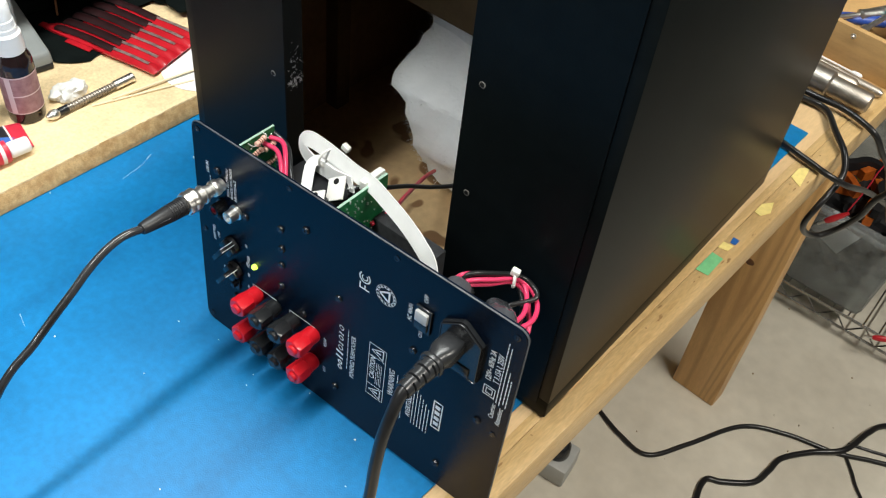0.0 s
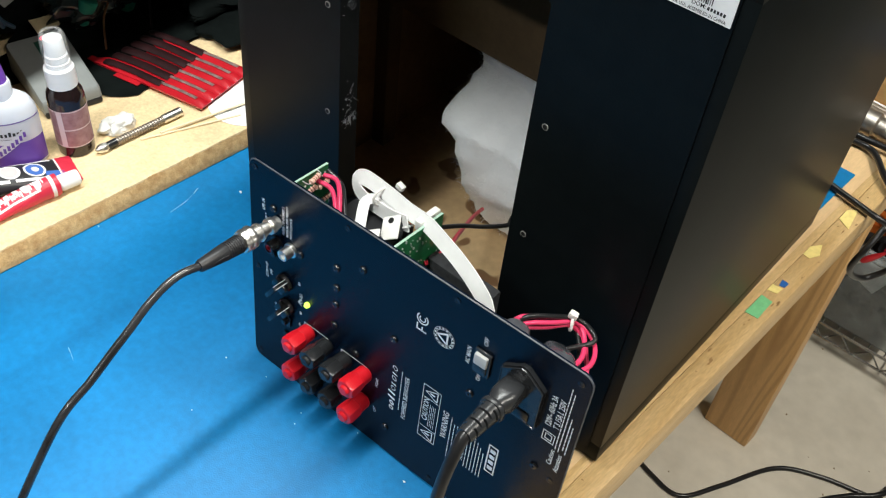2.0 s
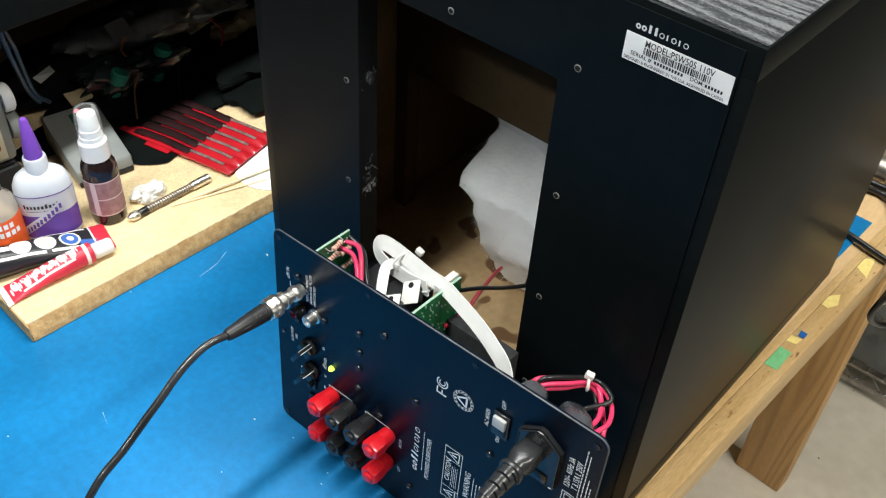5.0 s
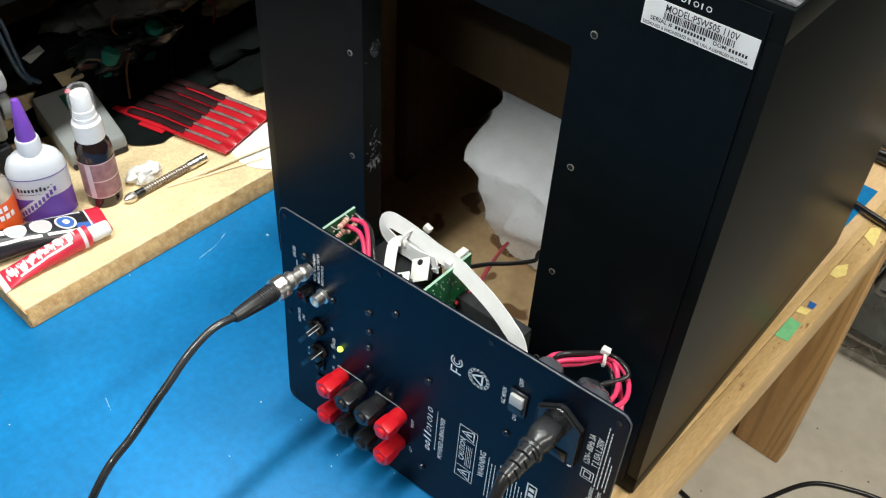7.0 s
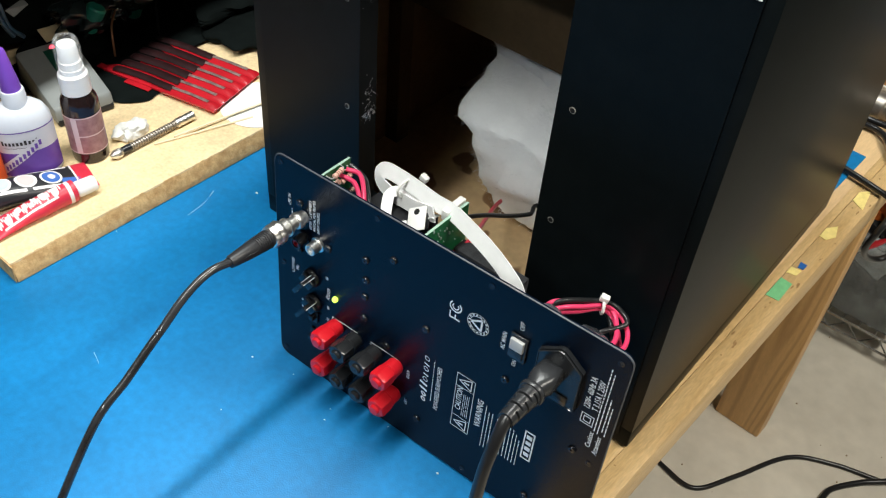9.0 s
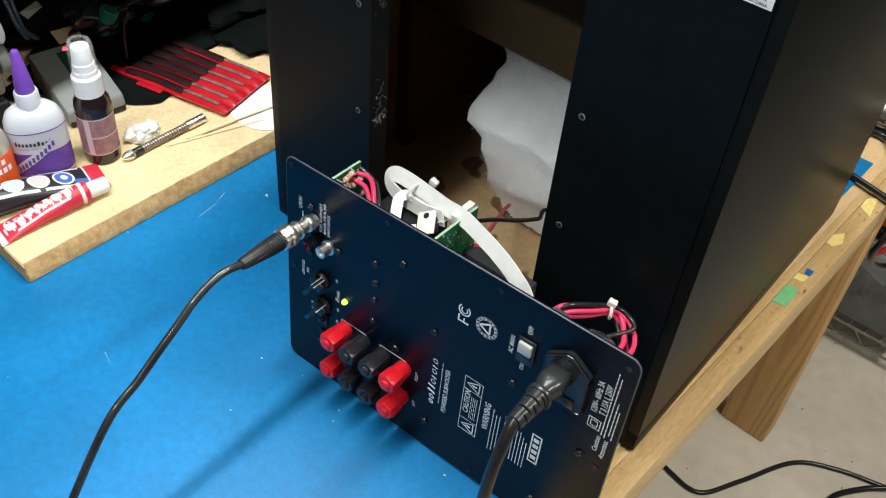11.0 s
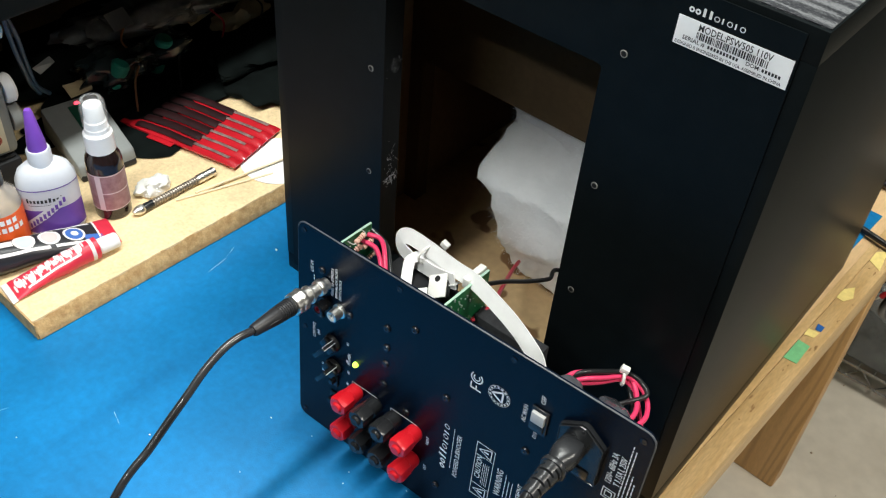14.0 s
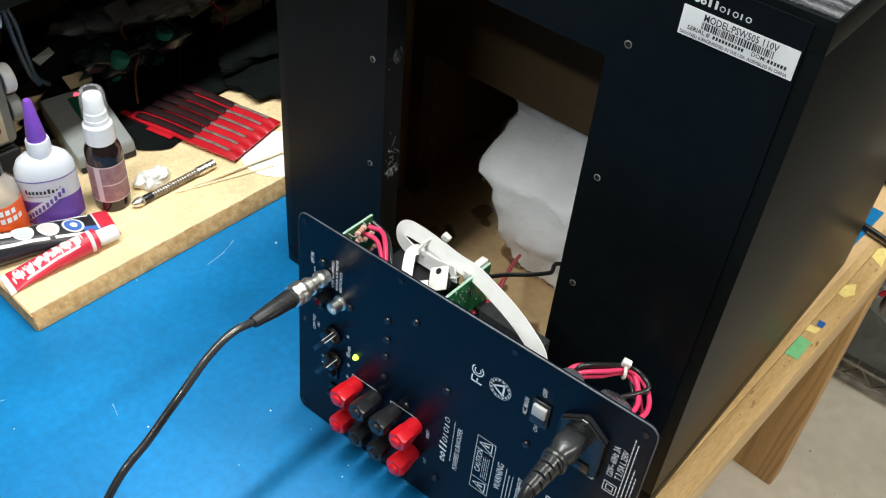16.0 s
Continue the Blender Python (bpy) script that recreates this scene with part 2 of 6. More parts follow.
for k in range(34):
    x, y = ((-0.395, 0.006), (-0.443, -0.109), (-0.238, -0.172), (-0.139, -0.102))[k] if k < 4 else (R.uniform(-0.44, -0.06), R.uniform(-0.5, 0.05))
    r = 0.0011 if k == 0 else R.uniform(0.0003, 0.0008)
    bm = bmesh.new()
    bmesh.ops.create_icosphere(bm, subdivisions=1, radius=r, matrix=pose(x, y, r * 0.4))
    for v in bm.verts:
        v.co.x += (v.co.x - x) * R.uniform(-0.3, 1.2)
        v.co.z = max(v.co.z, 0.0)
    part("crumb", bm, M_CRUMB, mat)
riser = thing("riser_board", "raw particle board shelf plank with chipped edge lying on the bench", "board", BENCH)
part("board_face", boxes((-0.95, -0.217, 0.0004, -0.4622, 1.2, 0.018), bevel=0.0008), M_PARTICLE, riser)
bm = bmesh.new()
rows = []
for k in range(331):
    y = -0.2165 + 1.4165 * k / 330
    j = 0.0012 * noise.noise(V(y * 55, 3, 0)) + 0.0008 * noise.noise(V(y * 190, 7, 0))
    rows.append([bm.verts.new(q) for q in ((-0.4626, y, 0.0006), (-0.4626, y, 0.0180 + min(0.0, j)), (-0.4600 + j, y, 0.0118 + j), (-0.4574, y, 0.0050 - j), (-0.4572, y, 0.0006))])
for a, b in zip(rows, rows[1:]):
    for k in range(5):
        bm.faces.new((a[k], a[(k + 1) % 5], b[(k + 1) % 5], b[k]))
bm.faces.new(rows[0])
bm.faces.new(rows[-1])
part("board_edge", bm, M_CHIP, riser, "coarse chipped sloping edge")
part("board_edge", boxes((-0.95, -0.2178, 0.0006, -0.4585, -0.2168, 0.0168)), M_CHIP, riser)

# ---- loudspeaker cabinet ----
def ash_vinyl():
    """Black ash print: long pores and open cathedral figure along x, sheen painted pale."""
    mt = material("black_ash_vinyl", (0.015, 0.016, 0.018), 0.42, spec=0.5)
    nt = mt.node_tree
    b = nt.nodes["Principled BSDF"]
    tc = nt.nodes.new("ShaderNodeTexCoord")
    warp = nt.nodes.new("ShaderNodeTexNoise")
    warp.inputs["Scale"].default_value = 4.5
    warp.inputs["Detail"].default_value = 1.5
    mp0 = nt.nodes.new("ShaderNodeMapping")
    mp0.inputs["Scale"].default_value = (0.45, 1.5, 1)
    nt.links.new(tc.outputs["Object"], mp0.inputs[0])
    nt.links.new(mp0.outputs[0], warp.inputs[0])
    sep = nt.nodes.new("ShaderNodeSeparateXYZ")
    nt.links.new(tc.outputs["Object"], sep.inputs[0])
    mul = nt.nodes.new("ShaderNodeMath")
    mul.operation = "MULTIPLY_ADD"
    mul.inputs[1].default_value = 0.13
    nt.links.new(warp.outputs["Fac"], mul.inputs[0])
    mp1 = nt.nodes.new("ShaderNodeMapping")
    mp1.vector_type = "TEXTURE"
    mp1.inputs["Location"].default_value = (-0.085, 0.112, 0.39)
    mp1.inputs["Rotation"].default_value = (0, 0, math.radians(-9))
    mp1.inputs["Scale"].default_value = (0.120, 0.030, 1)
    nt.links.new(tc.outputs["Object"], mp1.inputs[0])
    ln = nt.nodes.new("ShaderNodeVectorMath")
    ln.operation = "DOT_PRODUCT"
    nt.links.new(mp1.outputs[0], ln.inputs[0])
    nt.links.new(mp1.outputs[0], ln.inputs[1])
    ex = nt.nodes.new("ShaderNodeMath")
    ex.operation = "POWER"
    ex.inputs[0].default_value = 0.3679
    nt.links.new(ln.outputs["Value"], ex.inputs[1])
    hill = nt.nodes.new("ShaderNodeMath")
    hill.operation = "MULTIPLY_ADD"
    hill.inputs[1].default_value = 0.033
    nt.links.new(ex.outputs[0], hill.inputs[0])
    nt.links.new(sep.outputs["Y"], hill.inputs[2])
    nt.links.new(hill.outputs[0], mul.inputs[2])
    n2 = nt.nodes.new("ShaderNodeTexNoise")
    n2.inputs["Scale"].default_value = 60
    n2.inputs["Detail"].default_value = 5
    mp2 = nt.nodes.new("ShaderNodeMapping")
    mp2.inputs["Scale"].default_value = (0.35, 3.5, 1)
    nt.links.new(tc.outputs["Object"], mp2.inputs[0])
    nt.links.new(mp2.outputs[0], n2.inputs[0])
    add = nt.nodes.new("ShaderNodeMath")
    add.operation = "MULTIPLY_ADD"
    add.inputs[1].default_value = 0.010
    nt.links.new(n2.outputs["Fac"], add.inputs[0])
    nt.links.new(mul.outputs[0], add.inputs[2])
    sc = nt.nodes.new("ShaderNodeMath")
    sc.operation = "MULTIPLY"
    sc.inputs[1].default_value = 2 * math.pi * 180
    nt.links.new(add.outputs[0], sc.inputs[0])
    sn = nt.nodes.new("ShaderNodeMath")
    sn.operation = "SINE"
    nt.links.new(sc.outputs[0], sn.inputs[0])
    n3 = nt.nodes.new("ShaderNodeTexNoise")
    n3.inputs["Scale"].default_value = 1500
    n3.inputs["Detail"].default_value = 3
    mp3 = nt.nodes.new("ShaderNodeMapping")
    mp3.inputs["Scale"].default_value = (0.4, 1.5, 1)
    nt.links.new(tc.outputs["Object"], mp3.inputs[0])
    nt.links.new(mp3.outputs[0], n3.inputs[0])
    mix = nt.nodes.new("ShaderNodeMath")
    mix.operation = "MULTIPLY_ADD"
    mix.inputs[1].default_value = 7.5
    nt.links.new(n3.outputs["Fac"], mix.inputs[0])
    nt.links.new(sn.outputs[0], mix.inputs[2])
    # pale end of the ramp carries the lamp's sheen on the grain
    ramp = nt.nodes.new("ShaderNodeValToRGB")
    ramp.color_ramp.elements[0].position, ramp.color_ramp.elements[1].position = 0.34, 0.66
    ramp.color_ramp.elements[0].color, ramp.color_ramp.elements[1].color = (0.012, 0.013, 0.016, 1), (0.12, 0.124, 0.13, 1)
    mr = nt.nodes.new("ShaderNodeMapRange")
    mr.inputs[1].default_value, mr.inputs[2].default_value = 1.65, 6.05
    nt.links.new(mix.outputs[0], mr.inputs[0])
    nt.links.new(mr.outputs[0], ramp.inputs[0])
    nt.links.new(ramp.outputs[0], b.inputs["Base Color"])
    bp = nt.nodes.new("ShaderNodeBump")
    bp.inputs["Strength"].default_value, bp.inputs["Distance"].default_value = 0.25, 0.0005
    nt.links.new(mr.outputs[0], bp.inputs["Height"])
    nt.links.new(bp.outputs[0], b.inputs["Normal"])
    return mt


def stained_mdf():
    """Bare fibreboard with dark glue drips."""
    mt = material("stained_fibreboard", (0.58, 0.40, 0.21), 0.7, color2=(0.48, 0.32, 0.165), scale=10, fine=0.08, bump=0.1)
    nt = mt.node_tree
    b = nt.nodes["Principled BSDF"]
    src = b.inputs["Base Color"].links[0].from_socket
    tc = nt.nodes.new("ShaderNodeTexCoord")
    n = nt.nodes.new("ShaderNodeTexNoise")
    n.inputs["Scale"].default_value, n.inputs["Detail"].default_value = 38, 1.0
    nt.links.new(tc.outputs["Object"], n.inputs[0])
    r = nt.nodes.new("ShaderNodeMapRange")
    r.inputs[1].default_value, r.inputs[2].default_value = 0.60, 0.64
    nt.links.new(n.outputs["Fac"], r.inputs[0])
    mx = nt.nodes.new("ShaderNodeMix")
    mx.data_type = "RGBA"
    mx.inputs[7].default_value = (0.20, 0.105, 0.045, 1)
    nt.links.new(r.outputs[0], mx.inputs[0])
    nt.links.new(src, mx.inputs[6])
    nt.links.new(mx.outputs[2], b.inputs["Base Color"])
    return mt


M_ASH = ash_vinyl()
M_STAIN = stained_mdf()
# the same board darker still: the brace's shade is in the colour
M_BRACE_SHADE = material("deep_shade_fibreboard", (0.115, 0.074, 0.034), 0.8, vary=0.15, scale=14, fine=0.08)
M_WHITE = material("white_print", (0.75, 0.75, 0.74), 0.5)
M_INK = material("black_ink", (0.02, 0.02, 0.022), 0.5)
M_FLUFF = material("polyester_wadding", (0.92, 0.93, 0.95), 0.95, vary=0.04, scale=40, bump=0.5, bump_scale=260, sheen=0.3)
M_FLUFF.node_tree.nodes["Principled BSDF"].inputs["Subsurface Weight"].default_value = 0.6
M_FLUFF.node_tree.nodes["Principled BSDF"].inputs["Subsurface Radius"].default_value = (0.02, 0.02, 0.02)
M_FLUFF.node_tree.nodes["Principled BSDF"].inputs["Subsurface Scale"].default_value = 0.6
M_HOLE = material("screw_steel", (0.30, 0.28, 0.25), 0.6, metal=0.3, vary=0.3, scale=300)
M_VOID = material("dark_hole", (0.006, 0.006, 0.006), 0.8)
M_LABEL = material("paper_label", (0.86, 0.86, 0.87), 0.45, vary=0.03, scale=60)

W, D, H, T = 0.372, 0.361, 0.39, 0.018
cab = thing("subwoofer_cabinet", "open black subwoofer cabinet standing on the bench with its amplifier removed", "loudspeaker cabinet")
part("side_panel", boxes((-T, 0, T + 0.00005, 0, D, H - T - 0.00005), bevel=0.0002), M_VINYL, cab, "satin black vinyl side")
part("side_panel", boxes((-W, 0, T + 0.00005, -W + T, D, H - T - 0.00005), bevel=0.0002), M_VINYL, cab)
OX0, OX1, OZ0, OZ1 = -0.264, -0.107, 0.075, 0.326


def holed_panel(x0, x1, z0, z1, hx0, hx1, hz0, hz1, y0, y1, r=0.003):
    bm = bmesh.new()
    outer = [(x0, z0), (x1, z0), (x1, z1), (x0, z1)]
    inner = [(hx0, hz0), (hx1, hz0), (hx1, hz1), (hx0, hz1)]
    vo = [[bm.verts.new((x, y, z)) for x, z in outer] for y in (y0, y1)]
    vi = [[bm.verts.new((x, y, z)) for x, z in inner] for y in (y0, y1)]
    for i in range(4):
        j = (i + 1) % 4
        bm.faces.new((vo[0][i], vo[0][j], vi[0][j], vi[0][i]))
        bm.faces.new((vo[1][j], vo[1][i], vi[1][i], vi[1][j]))
        bm.faces.new((vo[0][j], vo[0][i], vo[1][i], vo[1][j]))
        bm.faces.new((vi[0][i], vi[0][j], vi[1][j], vi[1][i]))
    es = [e for a, b in zip(*vi) for e in a.link_edges if e.other_vert(a) is b]
    if r:
        bmesh.ops.bevel(bm, geom=es, offset=r, segments=3, affect="EDGES", profile=0.5)
    return bm


part("back_board", holed_panel(-W + T + 0.0005, -T - 0.0005, T + 0.0005, H - T - 0.0005, OX0, OX1, OZ0, OZ1, 0.0, 0.0168), M_VINYL, cab)
back = part("back_panel", holed_panel(-W + 0.009, -0.009, 0.010, H - 0.0045, OX0, OX1, OZ0, OZ1, -0.0012, -0.0002), M_VINYL, cab, "black back panel with a large cut-out and screw holes")
part("bottom_panel", boxes((-W, 0.0, 0.0003, 0, D, T), bevel=0.0008), M_VINYL, cab)
part("top_panel", boxes((-W, 0.0, H - T, 0, D, H - 0.0005), bevel=0.0003), M_VINYL, cab)
part("top_veneer", boxes((-W + 0.001, 0.0025, H - 0.0006, -0.001, D - 0.001, H + 0.0002)), M_ASH, cab, "black ash wood-grain vinyl on the top")
part("front_baffle", boxes((-W + T + 0.0005, D - T, T + 0.0005, -T - 0.0005, D - 0.0005, H - T - 0.0005)), M_VINYL, cab)
part("inner_lining", boxes((-W + T + 0.0003, 0.0172, T + 0.0003, -T - 0.0003, D - T - 0.0005, T + 0.0018)), M_STAIN, cab, "bare brown fibreboard floor with glue drips")
# side linings and brace take the darkened board for the shade inside
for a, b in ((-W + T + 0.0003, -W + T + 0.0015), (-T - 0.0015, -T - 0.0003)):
    part("inner_lining", boxes((a, 0.0172, T + 0.0022, b, D - T - 0.0005, H - T - 0.0004)), M_MDF_SHADE, cab)
part("inner_brace", holed_panel(-W + T + 0.0018, -T - 0.0018, T - 0.008, H - T - 0.0008, -0.338, -0.05, T - 0.004, 0.172, 0.130, 0.146, r=0), M_BRACE_SHADE, cab, "bare fibreboard window brace inside, darkened for its shade")
# screw holes round the cut-out
for sx, szs in ((-0.2755, (0.334, 0.248, 0.161, 0.075)), (-0.0955, (0.338, 0.250, 0.164, 0.078)), (-0.186, (0.336,))):
    for sz in szs:
        bm = bmesh.new()
        lathe(bm, [(0.0010, 0.0), (0.0020, 0.0), (0.0023, 0.0005), (0.0017, 0.0007), (0.0015, 0.0002)], seg=16, m=pose(sx, -0.0012, sz, 90))
        part("screw_hole", bm, M_HOLE, back, "worn bare screw hole")
        bm = bmesh.new()
        lathe(bm, [(0.0017, 0.0), (0.0017, 0.0004)], seg=14, m=pose(sx, -0.0015, sz, 90))
        part("screw_bore", bm, M_VOID, back)
# flecks of wadding stuck to the cut-out edge
bm = bmesh.new()
for k in range(150):
    c = R.choice(((0.252, 0.006), (0.172, 0.010), (0.156, 0.003), (0.156, 0.003), (0.156, 0.003)))
    p = V(OX0 + 0.0008, R.uniform(0.002, 0.015), c[0] + R.gauss(0, c[1] * 0.6))
    d = V(R.uniform(-0.1, 0.4), R.uniform(-1, 1), R.uniform(-1, 1)) * R.uniform(0.0015, 0.005)
    w = V(0.0001, R.uniform(-1, 1) * 0.00022, R.uniform(-1, 1) * 0.00022)
    vs = [bm.verts.new(p + a) for a in (w, -w, d - w * 0.4, d + w * 0.4)]
    bm.faces.new(vs)
tagged(part("lint", bm, M_FLUFF, cab, "white lint stuck to the cut edge"), kind="stuff")

# paper label at the top corner
LAB = pose(-0.0405, -0.0018, 0.3636, 90, 0, 0)
label = part("label", boxes((-0.0305, -0.0078, -0.0001, 0.0305, 0.0078, 0.0001)), M_LABEL, cab, "white printed bar-code label", m=LAB)
writing("print", "MODEL:PSW505 110V", 0.0052, M_INK, label, pose(-0.019, 0.0047, 0.00025), squeeze=0.8)
bm = bmesh.new()
x = -0.019
while x < 0.019:
    w = R.choice((0.0003, 0.0005, 0.0008))
    box(bm, x, -0.0012, 0.0002, x + w, 0.0026, 0.0003)
    x += w + R.choice((0.0003, 0.0005, 0.0007))
tagged(part("bar_code", bm, M_INK, label), kind="stuff")
writing("print", "SERIAL #", 0.0032, M_INK, label, pose(-0.026, -0.0029, 0.00025))
bm = bmesh.new()
for a, b in ((-0.012, 0.004), (0.017, 0.026)):
    k = a
    while k < b:
        box(bm, k, -0.0038, 0.0002, k + 0.0011, -0.0021, 0.0003)
        k += 0.0017
tagged(part("print_bars", bm, M_INK, label), kind="stuff")
writing("print", "DOM:", 0.003, M_INK, label, pose(0.0085, -0.0029, 0.00025))
writing("print", "DESIGNED & ENGINEERED IN THE USA. ASSEMBLED IN CHINA", 0.0024, M_INK, label, pose(-0.0295, -0.0062, 0.00025), squeeze=0.86)
# maker's mark: a row of plain ovals and bars, heavy then light
bm = bmesh.new()
for k in range(9):
    x, w = -0.0670 + 0.0034 * k, 0.0009 if k < 4 else 0.0005
    if k in (0, 1, 4, 6, 8):
        b = []
        for q in range(21):
            t_ = 2 * math.pi * q / 20
            b.append([bm.verts.new((x + 0.0015 + (0.0015 - e) * math.cos(t_), -0.0014, 0.3756 + (0.0015 - e) * math.sin(t_))) for e in (0.0, w)])
        for c, d in zip(b, b[1:]):
            bm.faces.new((c[0], c[1], d[1], d[0]))
    else:
        box(bm, x + 0.0008, -0.0015, 0.3742, x + 0.0008 + 1.5 * w, -0.0013, 0.3784 if k in (2, 3) else 0.3771)
part("maker_mark", bm, M_WHITE, cab)

# wadding inside the cabinet
def edge_at(z):
    """Free edge of the wad at height z, with a small drawn-out tip."""
    x = -0.2225 - 0.22 * (z - 0.03)
    k = max(0.0, min(1.0, (z - 0.102) / 0.014))
    return x - 0.018 * k * k * (3 - 2 * k)


bm = bmesh.new()
bmesh.ops.create_icosphere(bm, subdivisions=6, radius=1.0)
for v in bm.verts:
    d = v.co.normalized()
    c = d * (0.84 / max(abs(d.x), abs(d.y), abs(d.z))) + d * 0.16
    z = 0.112 + c.z * 0.092
    left = edge_at(z)
    p = V(-0.022 + (left + 0.022) * (1 - c.x) / 2, 0.166 + c.y * 0.066, z)
    if c.y < 0:
        p.y += 0.018 * max(0.0, -c.z - 0.35) ** 1.4 - 0.004 * math.exp(-((c.z + 0.35) / 0.3) ** 2) + 0.052 * max(0.0, min(1.0, (c.z - 0.02) / 0.30)) ** 1.25
    big = noise.noise(p * 22)
    fine = noise.noise(p * 75)
    tiny = noise.noise(p * 260)
    p.y -= 0.004 * math.exp(-((c.z - 0.0) / 0.25) ** 2) * (c.y > 0)
    p += d * (big * 0.007 + fine * 0.0030 + tiny * 0.0012)
    p.z = max(p.z, 0.0215 + 0.002 * noise.noise(p * 120))
    p.x = min(p.x, -0.022)
    v.co = p
verts = [(v.co.copy(), v.normal.copy()) for v in bm.verts]
wad = thing("wadding", "white fluffy polyester wadding stuffed inside the cabinet", "wadding")
part("wad", bm, M_FLUFF, wad)
bm = bmesh.new()
for c, nrm in R.choices(verts, k=26000):
    q = V(R.uniform(-1, 1), R.uniform(-1, 1), R.uniform(-1, 1))
    d = (nrm * 0.35 + (q - nrm * q.dot(nrm)) * 0.9).normalized() * R.uniform(0.002, 0.0085)
    s = d.cross(q).normalized() * 0.00009
    mid = c + d * 0.5 + nrm * R.uniform(0, 0.0015)
    a = [bm.verts.new(k) for k in (c - s, c + s, mid + s, mid - s)]
    e = bm.verts.new(c + d)
    bm.faces.new(a)
    bm.faces.new((a[3], a[2], e))
tagged(part("fuzz", bm, M_FLUFF, wad), kind="stuff")

# wires inside the cabinet
M_RED = material("red_wire", (0.62, 0.02, 0.05), 0.35, vary=0.05)
M_PINK = material("pink_red_wire", (0.70, 0.045, 0.13), 0.3, vary=0.05)
M_BLACKRUB = material("black_rubber", (0.014, 0.014, 0.015), 0.28, vary=0.15, scale=80, bump=0.05)
bm = bmesh.new()
tube(bm, [(-0.1508, -0.016, 0.1409), (-0.1484, 0.005, 0.1301), (-0.145, 0.028, 0.1164), (-0.1401, 0.05, 0.1067), (-0.135, 0.068, 0.1033), (-0.05, 0.090, 0.075), (-0.035, 0.12, 0.05)], 0.0017)
solid("speaker_wire", bm, M_BLACKRUB, "black speaker wire running into the cabinet", "wire")
bm = bmesh.new()
tube(bm, [(-0.149, -0.032, 0.118), (-0.1456, -0.012, 0.1225), (-0.1585, 0.015, 0.1063), (-0.1724, 0.045, 0.0886), (-0.1863, 0.075, 0.0696), (-0.2001, 0.105, 0.0477)], 0.0016)
solid("speaker_wire", bm, M_RED, "red speaker wire running into the cabinet", "wire")

# ---- amplifier plate, standing on its long edge ----
PE, PU = V(0.99950714, 0.02829361, 0.01359958), V(-0.01491144, 0.04668369, 0.99879842)
PN = PE.cross(PU)
PLATE = Matrix(((PE.x, PU.x, PN.x, -0.2473), (PE.y, PU.y, PN.y, -0.1035), (PE.z, PU.z, PN.z, 0.0005), (0, 0, 0, 1)))
M_RBODY = material("red_plastic", (0.66, 0.012, 0.022), 0.28, vary=0.05, coat=0.2)
M_KBODY = material("black_plastic", (0.018, 0.019, 0.021), 0.22, vary=0.15, scale=60, bump=0.04, bump_scale=500)
M_NICKEL = material("nickel", (0.86, 0.84, 0.80), 0.34, metal=1.0, vary=0.1, scale=200)
M_STEEL = material("black_screw", (0.05, 0.05, 0.055), 0.25, metal=0.8)
M_PCB = material("green_board", (0.015, 0.17, 0.06), 0.35, vary=0.2, scale=120, coat=0.3)
M_PCBEDGE = material("board_edge", (0.35, 0.52, 0.42), 0.5, vary=0.1)
M_RIBBON = material("white_ribbon", (0.86, 0.85, 0.84), 0.45, vary=0.04, scale=60)
M_GLUE = material("grey_shrink_tube", (0.06, 0.063, 0.072), 0.22, vary=0.2, scale=90, coat=0.4, bump=0.2, bump_scale=160)
M_SOLDER = material("solder", (0.8, 0.82, 0.8), 0.3, metal=0.6)
M_RESIST = material("pink_resistor", (0.74, 0.45, 0.36), 0.45, vary=0.15, scale=300)
M_BAND = material("brown_band", (0.16, 0.05, 0.03), 0.5)
M_NYLON = material("white_nylon", (0.82, 0.80, 0.76), 0.4, vary=0.03)
M_COPPER = material("copper_wire", (0.7, 0.3, 0.15), 0.35, metal=1.0)
M_GASKET = material("dark_grey_foam", (0.035, 0.036, 0.040), 0.9, vary=0.3, scale=120, bump=0.3, bump_scale=700)
M_SINK = material("black_anodised", (0.014, 0.014, 0.016), 0.55, vary=0.2, bump=0.1)

amp = thing("amplifier_plate", "black amplifier plate on edge with red posts and white printing", "amplifier", PLATE)
PW, PH = 0.2640, 0.1865
bm = bmesh.new()
ring = []
rad = 0.007
for cx, cy, a0 in ((PW - rad, rad, -90), (PW - rad, PH - rad, 0), (rad, PH - rad, 90), (rad, rad, 180)):
    for k in range(7):
        a = radians(a0 + 15 * k)
        ring.append((cx + rad * math.cos(a), cy + rad * math.sin(a)))
lo = [bm.verts.new((x, y, -0.0028)) for x, y in ring]
hi = [bm.verts.new((x, y, 0.0)) for x, y in ring]
bm.faces.new(list(reversed(lo)))
bm.faces.new(hi)
for k in range(len(ring)):
    bm.faces.new((lo[k], lo[(k + 1) % len(ring)], hi[(k + 1) % len(ring)], hi[k]))
bmesh.ops.bevel(bm, geom=[e for e in bm.edges if all(v.co.z > -0.001 for v in e.verts)], offset=0.0005, segments=2, affect="EDGES")
panel = part("panel", bm, M_PLATE, amp, "satin black steel panel")
# grey strip stands for light caught on the panel's rim
bm = bmesh.new()
tube(bm, [V(x + 0.0002 * (1 if x > PW / 2 else -1), y + 0.0002 * (1 if y > PH / 2 else -1), -0.0008) for x, y in ring + ring[:1]], 0.0006, n=0, seg=6)
part("panel_edge", bm, material("edge_highlight_grey", (0.075, 0.08, 0.09), 0.4, vary=0.4, scale=60), panel, "grey strip painted as the light caught on the edge")

